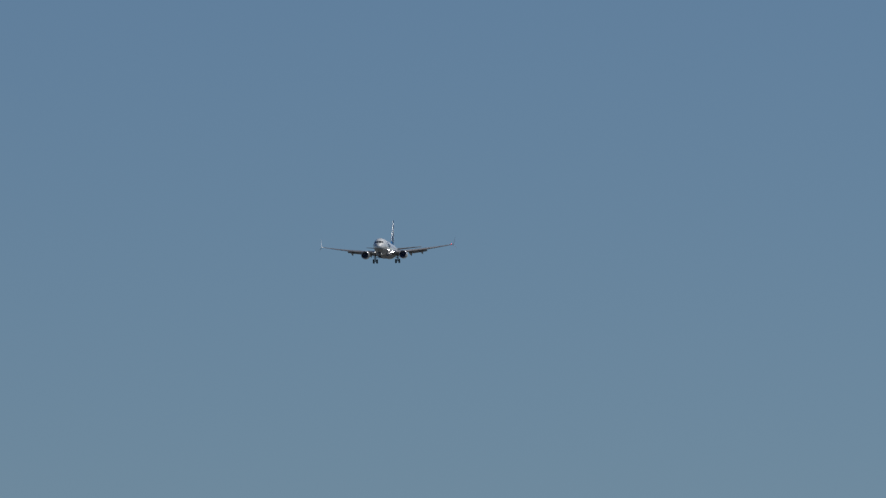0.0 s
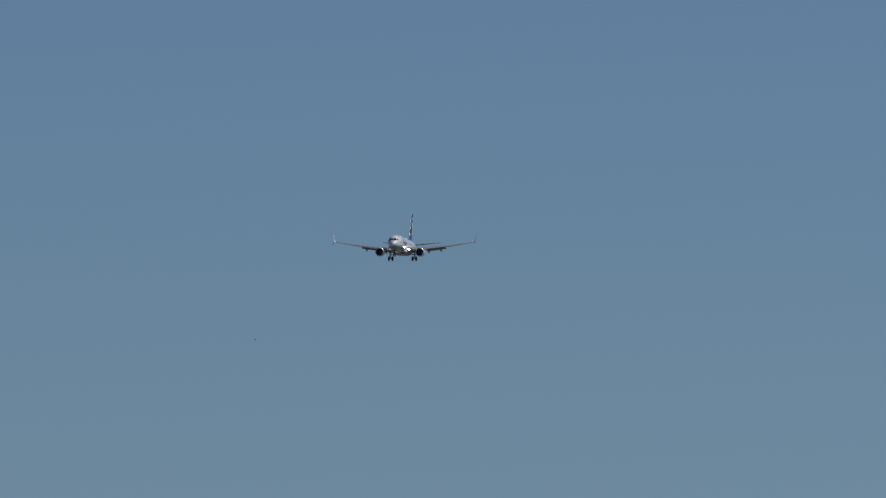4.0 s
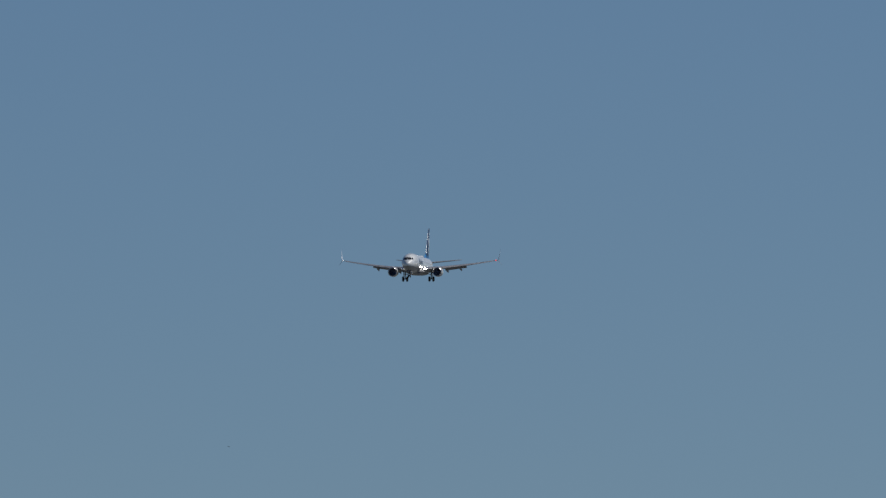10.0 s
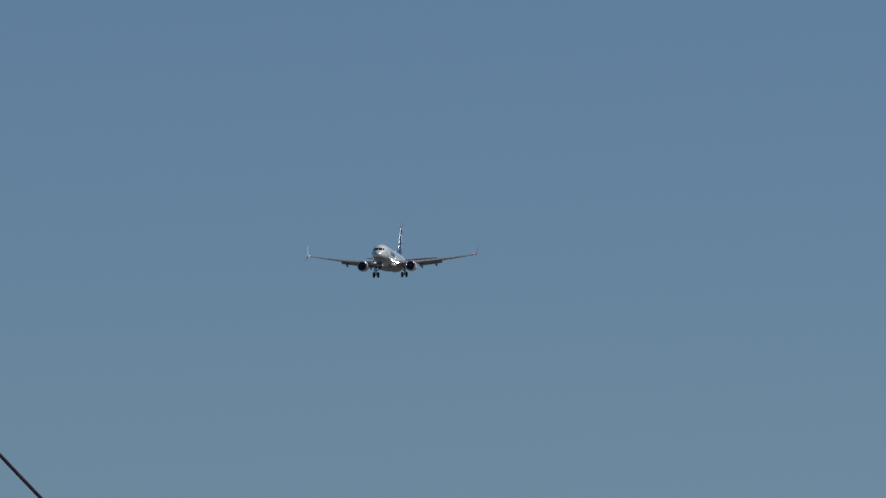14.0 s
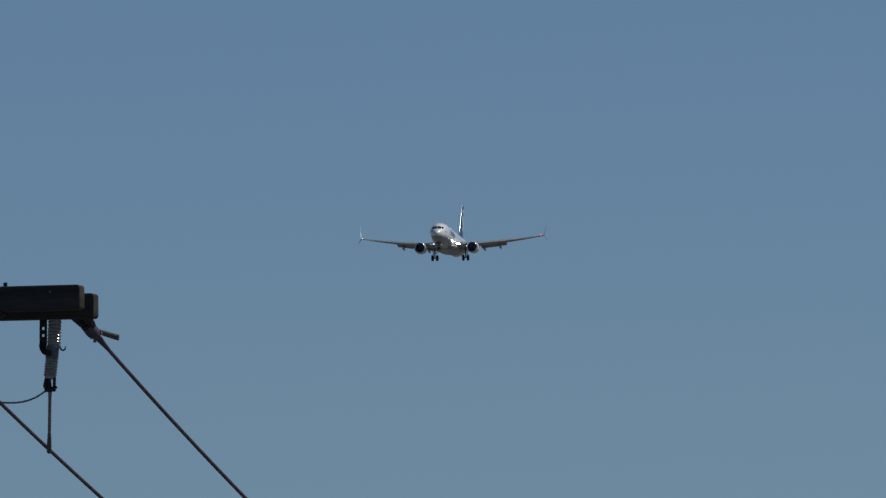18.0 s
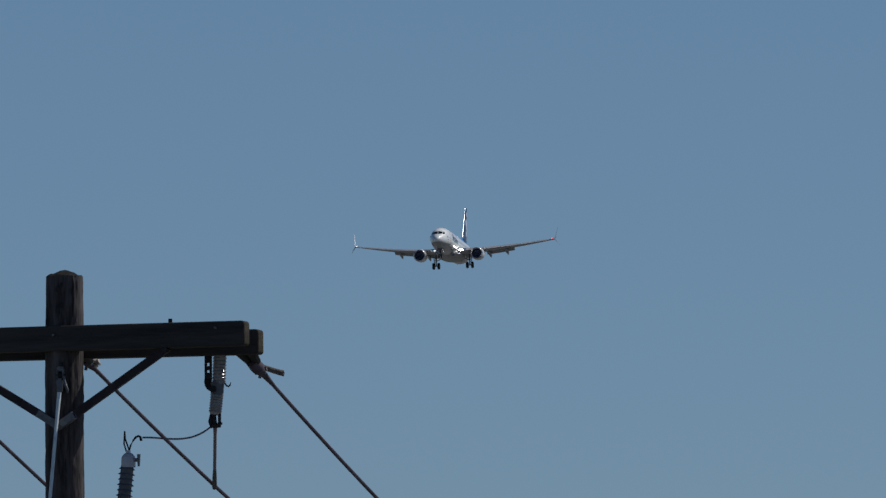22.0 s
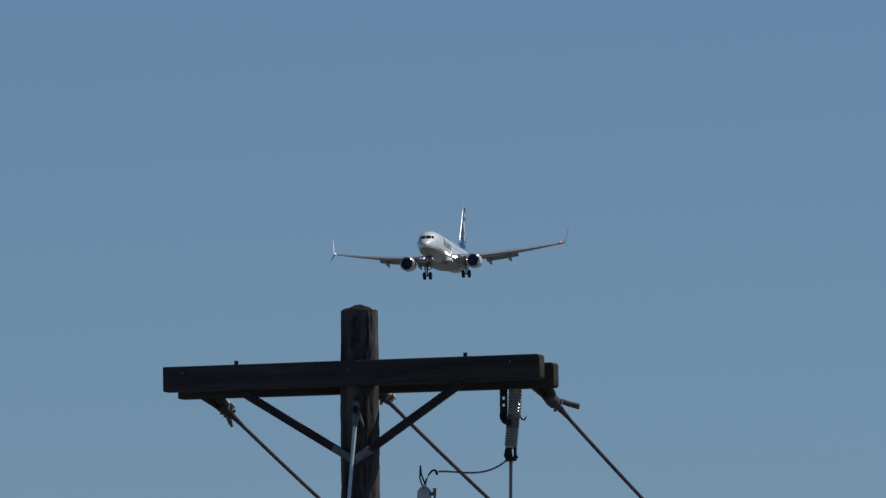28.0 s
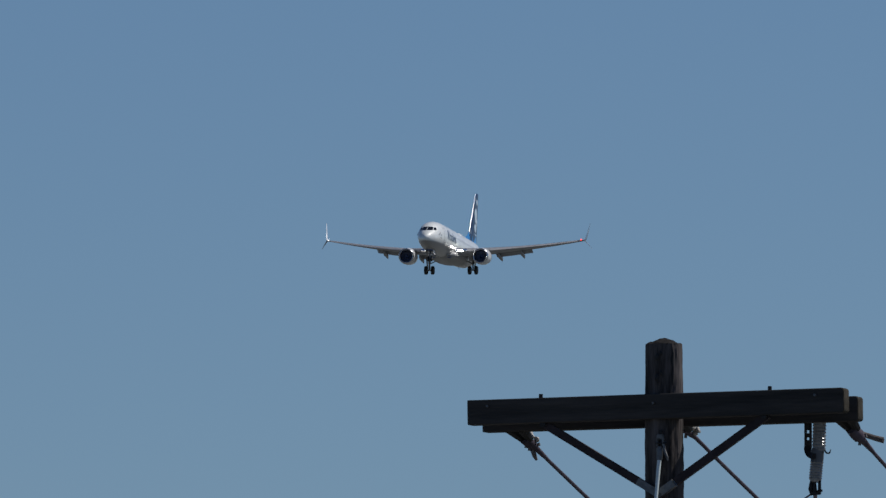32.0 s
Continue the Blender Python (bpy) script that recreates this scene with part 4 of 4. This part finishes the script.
    for o in (-0.026, 0.026):
        box(bm, (0.014, 0.03, 0.09), pose(x0 + 0.052 + o, y0 - 0.02, z0 - 0.39), 0.003)
    box(bm, (0.066, 0.03, 0.018), pose(x0 + 0.052, y0 - 0.02, z0 - 0.352), 0.003)
    box(bm, (0.06, 0.03, 0.018), pose(x0 + 0.052, y0 - 0.02, z0 - 0.428), 0.003)
    tube(bm, [(x0 + 0.04, y0 - 0.02, z0 - 0.335), (x0 + 0.05, y0 - 0.02, z0 - 0.436)], 0.014, 8)
    tube(bm, [(x0 + 0.02, y0 - 0.02, z0 - 0.36), (x0 + 0.014, y0 - 0.024, z0 - 0.4), (x0 + 0.026, y0 - 0.02, z0 - 0.44)], [0.007, 0.009, 0.006], 8)
    bolt(bm, (x0 + 0.07, y0 - 0.035, z0 - 0.415), (1, -0.2, 0.1), 0.009, 0.03)
    part("lower_clamp", bm, BLACKIRON, cut, "dark iron lower clamp")
    # lead from the clamp down to the middle conductor
    a = Vector((x0 + 0.05, y0 - 0.02, z0 - 0.43))
    b = wire_point(1, 2.52)
    pts = [a, a.lerp(b, 0.12), a.lerp(b, 0.88), b]
    lead = link("tap_lead", tube(bmesh.new(), pts, [0.014, 0.0105, 0.0105, 0.012], 8), LEAD)
    at_pole(lead)
    tagged(lead, "brown-grey stiff tap lead between fuse cutout and conductor", "cable")
    part("line_clamp", tube(bmesh.new(), [a.lerp(b, 0.72), a.lerp(b, 0.86), b + Vector((0, 0, -0.012))], [0.011, 0.014, 0.016], 8), BLACKIRON, lead)
    return Vector((x0 + 0.02, y0 - 0.02, z0 - 0.432))


CUT_FOOT = build_cutout()


def build_transformer():
    """Round tank hung beside the pole, with a tall bushing on its lid."""
    tx, ty, tz = 0.385, -0.06, ARM_Z - 1.13
    tr = at_pole(new("pole_transformer"))
    tagged(tr, "grey pole-mounted transformer with rusty lid and tall bushing", "transformer")
    m = Matrix.Translation((tx, ty, tz)) @ Matrix.Rotation(radians(90), 4, "X")
    bm = turned(bmesh.new(), ((-0.04, 0.19), (-0.06, 0.205), (-0.85, 0.205), (-0.87, 0.19)), m, 32, cap=True)
    part("tank", bm, TANK, tr, "grey enamelled tank")
    part("tank_rim", turned(bmesh.new(), ((-0.105, 0.212), (-0.1, 0.226), (-0.08, 0.226), (-0.075, 0.212)), m, 32), RIMPAINT, tr, "pale rolled tank rim")
    bm = turned(bmesh.new(), ((-0.075, 0.21), (-0.07, 0.225), (-0.05, 0.228), (-0.035, 0.215), (-0.01, 0.19), (0.0, 0.15), (0.004, 0.02)), m, 32, cap=True)
    part("lid", bm, LID, tr, "rusty domed lid")
    for s in (-1, 1):
        part("lid_lug", box(bmesh.new(), (0.06, 0.05, 0.045), pose(tx + s * 0.25, ty - 0.02, tz - 0.105), 0.01), BLACKIRON, tr)
    bm = box(bmesh.new(), (0.16, 0.08, 0.06), pose(tx - 0.22, ty + 0.04, tz - 0.2), 0.008)
    box(bm, (0.16, 0.08, 0.06), pose(tx - 0.22, ty + 0.04, tz - 0.65), 0.008)
    part("hanger", bm, GALV, tr)
    bx, by = tx + 0.075, ty - 0.10
    tz -= 0.035
    bush = part("bushing", sheds(bmesh.new(), (bx - 0.008, by, tz + 0.285), (bx - 0.038, by, tz + 0.02), 0.040, 0.0495, 8), CHARC, tr, "dark ribbed bushing")
    bm = turned(bmesh.new(), ((0.0, 0.044), (0.02, 0.045), (0.065, 0.042), (0.085, 0.026), (0.09, 0.014), (0.105, 0.014)), Matrix.Translation((bx - 0.002, by, tz + 0.275)) @ Matrix.Rotation(radians(90), 4, "X"), 20, cap=True)
    part("cap", bm, LIGHTPORC, bush, "pale grey bushing cap")
    bm = tube(bmesh.new(), [(bx + 0.045, by - 0.01, tz + 0.32), (bx + 0.075, by - 0.01, tz + 0.32)], [0.012, 0.012], 8)
    tube(bm, [(bx + 0.068, by - 0.01, tz + 0.355), (bx + 0.068, by - 0.01, tz + 0.28)], [0.012, 0.007], 8)
    part("terminal_tab", bm, GALV, bush)
    bm = tube(bmesh.new(), [(bx - 0.014, by, tz + 0.37), (bx - 0.03, by, tz + 0.42), (bx - 0.026, by, tz + 0.5), (bx - 0.022, by, tz + 0.45), (bx + 0.005, by, tz + 0.375)], 0.005, 6)
    part("wire_loop", bm, BLACKIRON, bush)
    hook = [(bx + 0.002, by, tz + 0.375), (bx + 0.012, by, tz + 0.41), (bx + 0.03, by, tz + 0.442), (bx + 0.048, by, tz + 0.462), (bx + 0.064, by, tz + 0.468), (bx + 0.076, by, tz + 0.46), (bx + 0.082, by, tz + 0.438)]
    part("connector", tube(bmesh.new(), hook, [0.006, 0.006, 0.006, 0.007, 0.007, 0.008, 0.009], 8), BLACKIRON, bush)
    bm = ribbed(bmesh.new(), (bx - 0.012, by - 0.09, tz + 0.065), (bx - 0.004, by - 0.12, tz - 0.1), 0.017, 0.006, 7)
    part("surge_arrester", bm, ARRESTER, tr, "small dark ribbed surge arrester")
    # jumper from the cutout's foot to the bushing
    a, b = CUT_FOOT, Vector(hook[-1]) + Vector((0.01, 0, 0.02))
    pts = []
    for i in range(19):
        u = i / 18
        p = a.lerp(b, u)
        p.z -= 0.042 * 4 * u * (1 - u) * (1.7 - 1.4 * u)
        pts.append(p)
    j = at_pole(link("jumper_wire", tube(bmesh.new(), pts, 0.0058, 8), LEAD))
    tagged(j, "thin dark jumper wire sagging from cutout to bushing", "cable")


build_transformer()


def build_guy():
    """Down guy on the front of the pole with a white strain rod."""
    top = Vector((0.006, -0.120, ARM_Z - 0.322))
    foot = Vector((0.0, -2.35, 0.0))
    w = (foot - top).normalized()
    guy = at_pole(new("guy_wire"))
    tagged(guy, "pole guy with a white fibreglass strain rod", "guy wire")
    # solid plug coloured like the shade inside an open bolt hole
    part("bolt_hole", tube(bmesh.new(), [top + Vector((0.002, 0.03, 0.085)), top + Vector((0.002, -0.004, 0.085))], 0.011, 10), BLACKIRON, guy)
    bm = box(bmesh.new(), (0.046, 0.03, 0.03), pose(top.x + 0.002, top.y - 0.004, top.z + 0.052), 0.006)
    for o in (-0.017, 0.021):
        box(bm, (0.011, 0.03, 0.055), pose(top.x + o, top.y - 0.006, top.z + 0.02), 0.004)
    part("guy_hook", bm, GALV, guy, "grey steel guy hook")
    bm = bolt(bmesh.new(), top + Vector((-0.026, -0.012, 0.012)), (1, 0, 0), 0.009, 0.07)
    tube(bm, [top + Vector((0.002, 0.012, 0.05)), top + Vector((0.002, 0.004, 0.0))], [0.012, 0.013], 10)
    part("pin", bm, BLACKIRON, guy, "dark pin through the hook")
    bm = tube(bmesh.new(), [top + Vector((0.026, -0.012, 0.012)), top + Vector((0.030, -0.016, -0.025)), top + Vector((0.040, -0.02, -0.055)), top + Vector((0.052, -0.024, -0.078)), top + Vector((0.054, -0.024, -0.098))], [0.007, 0.008, 0.009, 0.008, 0.004], 8)
    part("hook_tail", bm, GALV, guy)
    bm = box(bmesh.new(), (0.04, 0.03, 0.045), pose(top.x - 0.002, top.y - 0.012, top.z - 0.03, 0, 6, 0), 0.008)
    tube(bm, [top + w * 0.03, top + w * 0.085, top + w * 0.1], [0.021, 0.0195, 0.014], 12)
    part("clevis", bm, GALV, guy, "worn steel clevis")
    part("strain_rod", tube(bmesh.new(), [top + w * 0.09, top + w * 0.2, top + w * 0.32, top + w * 2.2], [0.0135, 0.0125, 0.0105, 0.0105], 10), FIBRE, guy, "white fibreglass strain rod")
    part("strand", tube(bmesh.new(), [top + w * 2.2, foot], 0.006, 8), GALV, guy)


build_guy()


def build_far_pole():
    """The lower pole that takes the wires at the far end of the span."""
    pole = new("utility_pole")
    z = wire_point(1, SPAN).z
    pole.matrix_world = STAND @ Matrix.Translation((0.07, SPAN + 0.55, 0))
    tagged(pole, "short dark wooden utility pole at the far end of the span", "utility pole")
    part("pole_shaft", rough_pole(bmesh.new(), z + 0.25, 0.14, 0.105), POLEWOOD, pole)
    part("crossarm", box(bmesh.new(), (2.45, 0.11, 0.15), pose(0.02, -0.155, z + 0.02), 0.012), ARMWOOD, pole)


build_far_pole()

# ---- what moves ----
PLANE_ROWS = [  # seconds, place of the main wheels' middle, pitch, bank, heading
    (0.0, 218.28, 4309.09, 262.93, 0.50, 1.03, -9.11),
    (0.5, 214.15, 4275.59, 261.13, 0.66, 1.22, -9.16),
    (1.0, 210.03, 4242.09, 259.31, 1.12, 1.38, -9.20),
    (1.5, 205.81, 4208.59, 257.56, 0.50, 1.84, -9.31),
    (2.0, 201.58, 4175.09, 255.80, 0.23, 2.24, -9.42),
    (2.5, 197.37, 4141.59, 254.03, -0.04, 0.11, -9.58),
    (3.0, 193.16, 4108.09, 252.28, -0.21, -1.99, -9.75),
    (3.5, 189.01, 4074.59, 250.54, -0.43, -1.31, -9.78),
    (5.5, 172.40, 3940.59, 243.58, 0.80, 1.09, -9.90),
    (6.0, 168.25, 3907.09, 241.84, 1.12, 1.69, -9.93),
    (6.5, 164.00, 3873.59, 240.01, 1.14, 1.29, -9.86),
    (7.0, 159.75, 3840.09, 238.17, 1.30, 0.89, -9.78),
    (7.5, 155.56, 3806.59, 236.46, 1.49, 0.03, -9.59),
    (8.0, 151.39, 3773.09, 234.74, 1.77, -0.83, -9.40),
    (8.5, 147.20, 3739.59, 233.04, 0.48, -0.21, -9.27),
    (9.0, 143.02, 3706.09, 231.34, -0.29, 0.34, -9.13),
    (9.5, 138.84, 3672.59, 229.60, -0.82, 0.02, -9.23),
    (10.0, 134.64, 3639.09, 227.87, -1.20, -0.30, -9.33),
    (10.5, 130.51, 3605.59, 226.01, -0.55, -0.93, -9.40),
    (11.0, 126.39, 3572.09, 224.16, 0.41, -1.58, -9.47),
    (11.5, 122.20, 3538.59, 222.40, 1.06, -1.78, -9.36),
    (12.0, 118.01, 3505.09, 220.65, 1.52, -1.94, -9.24),
    (12.5, 113.75, 3471.59, 218.87, 1.32, -1.19, -9.12),
    (13.0, 109.49, 3438.09, 217.09, 1.03, -0.44, -9.00),
    (13.5, 105.33, 3404.59, 215.36, 0.86, -0.04, -9.05),
    (14.0, 101.17, 3371.09, 213.63, 1.06, 0.29, -9.11),
    (14.5, 97.00, 3338.09, 211.94, 1.19, 0.45, -9.08),
    (16.5, 80.29, 3206.09, 205.16, 1.52, 1.06, -9.00),
    (17.0, 75.87, 3173.09, 202.49, 1.64, 1.20, -8.98),
    (17.5, 71.72, 3139.66, 200.66, 2.04, 0.94, -8.91),
    (18.0, 67.50, 3106.23, 199.09, 2.60, 0.65, -8.83),
    (18.5, 63.10, 3072.80, 197.26, 3.19, 0.28, -8.87),
    (19.0, 58.95, 3039.38, 195.66, 3.68, -0.06, -8.90),
    (19.5, 54.88, 3005.95, 194.12, 3.84, -0.27, -9.02),
    (20.0, 50.98, 2972.52, 192.94, 3.99, -0.46, -9.14),
    (20.5, 46.77, 2939.09, 191.55, 3.39, 0.00, -9.03),
    (21.0, 42.87, 2905.66, 189.86, 2.95, 0.42, -8.91),
    (21.5, 38.48, 2872.23, 188.28, 2.62, 1.01, -8.70),
    (22.0, 34.40, 2838.80, 186.72, 2.31, 1.66, -8.49),
    (22.5, 30.23, 2805.38, 185.32, 2.08, 1.11, -8.53),
    (23.0, 25.94, 2771.95, 183.57, 1.84, 0.62, -8.57),
    (23.5, 21.76, 2738.52, 181.70, 2.03, -0.47, -8.81),
    (24.0, 17.53, 2705.09, 179.83, 1.98, -1.45, -9.05),
    (24.5, 13.36, 2672.26, 177.74, 1.73, -1.99, -9.12),
    (25.0, 9.55, 2639.42, 175.85, 1.40, -2.50, -9.19),
    (25.5, 6.15, 2606.59, 173.95, 1.43, -1.78, -9.14),
    (27.5, -9.70, 2478.59, 166.59, 1.98, 0.86, -8.92),
    (28.0, -14.04, 2445.59, 164.75, 2.05, 1.90, -8.89),
    (28.5, -18.53, 2412.59, 162.95, 2.08, 1.13, -8.93),
    (29.0, -23.39, 2379.59, 161.35, 1.82, 0.45, -8.97),
    (29.5, -28.17, 2346.01, 159.86, 1.55, 1.39, -8.86),
    (30.0, -32.85, 2312.42, 158.34, 1.45, 2.28, -8.75),
    (30.5, -37.79, 2278.84, 156.51, 1.65, 0.32, -8.90),
    (31.0, -42.50, 2245.26, 154.75, 1.91, -1.60, -9.05),
    (31.5, -47.09, 2211.67, 153.28, 1.83, -1.19, -8.99),
    (32.0, -51.33, 2178.09, 152.14, 1.63, -0.88, -8.70),
]
INSECT_ROWS = [  # seconds, place
    (0.0, -1.500, 36.000, 1.200),
    (8.0, -0.350, 36.000, 3.200),
    (8.7, 1.183, 36.000, 3.583),
    (8.8, 1.256, 36.000, 3.635),
    (8.9, 1.317, 36.000, 3.668),
    (9.0, 1.371, 36.000, 3.697),
    (9.1, 1.407, 36.000, 3.722),
    (9.2, 1.414, 36.000, 3.735),
    (9.3, 1.410, 36.000, 3.742),
    (9.4, 1.408, 36.000, 3.750),
    (9.5, 1.415, 36.000, 3.775),
    (9.6, 1.417, 36.000, 3.806),
    (9.7, 1.411, 36.000, 3.843),
    (9.8, 1.409, 36.000, 3.885),
    (9.9, 1.392, 36.000, 3.932),
    (10.2, 1.280, 36.000, 4.052),
    (10.6, 1.102, 36.000, 4.842),
    (32.0, -0.690, 36.000, 12.502),
]
BIRD_ROWS = [  # seconds, place
    (0.0, 73.997, 2000.000, 66.208),
    (5.5, 73.954, 2000.000, 119.755),
    (5.9, 72.495, 2000.000, 119.532),
    (6.5, 69.868, 2000.000, 118.899),
    (7.0, 67.699, 2000.000, 118.412),
    (8.7, 61.229, 2000.000, 116.028),
    (9.0, 59.927, 2000.000, 115.648),
    (12.0, 22.904, 2000.000, 77.128),
    (32.0, -192.249, 2000.000, 28.663),
]


def build_insect():
    """A small fly: body in two bulbs and two wings."""
    fly = new("flying_insect")
    tagged(fly, "tiny brown flying insect in the air", "insect")
    part("insect_body", tube(bmesh.new(), [(0, -0.003, 0), (0, -0.002, 0), (0, -0.0006, 0), (0, 0.0012, 0), (0, 0.0035, -0.0004)], [0.0006, 0.0016, 0.0012, 0.0019, 0.0004], 10), INSECT, fly)
    for s in (1, -1):
        part("insect_wing", loft(bmesh.new(), [[(s * 0.001, -0.001, 0.0012), (s * 0.001, 0.0008, 0.0012), (s * 0.001, 0.0, 0.0014)], [(s * 0.004, 0.0, 0.0024), (s * 0.004, 0.0026, 0.0024), (s * 0.004, 0.0012, 0.0026)]]), INSECT, fly)
    return fly


def build_bird():
    bird = new("bird")
    tagged(bird, "tiny grey-brown bird far off in the sky", "bird")
    part("bird_body", tube(bmesh.new(), [(0, -0.12, 0), (0, -0.09, 0.005), (0, -0.03, 0), (0, 0.05, 0), (0, 0.14, 0.005)], [0.008, 0.022, 0.032, 0.026, 0.01], 10), FEATHER, bird)
    for s in (1, -1):
        part("bird_wing", loft(bmesh.new(), [[(s * 0.02, -0.06, 0.01), (s * 0.02, 0.05, 0.008), (s * 0.02, -0.01, 0.02)], [(s * 0.12, -0.07, 0.05), (s * 0.12, 0.03, 0.045), (s * 0.12, -0.03, 0.058)], [(s * 0.22, -0.02, 0.03), (s * 0.22, 0.03, 0.028), (s * 0.22, 0.0, 0.034)]]), FEATHER, bird)
    return bird


flying_insect = build_insect()
bird = build_bird()


def motions():
    walk(flying_insect, [(t, pose(x, y, z, 0, 0, 20)) for t, x, y, z in INSECT_ROWS])
    walk(bird, [(t, pose(x, y, z, 0, 0, -60)) for t, x, y, z in BIRD_ROWS])
    walk(airliner, [(t, pose(x, y, z, -pitch, -bank, head)) for t, x, y, z, pitch, bank, head in PLANE_ROWS])


motions()
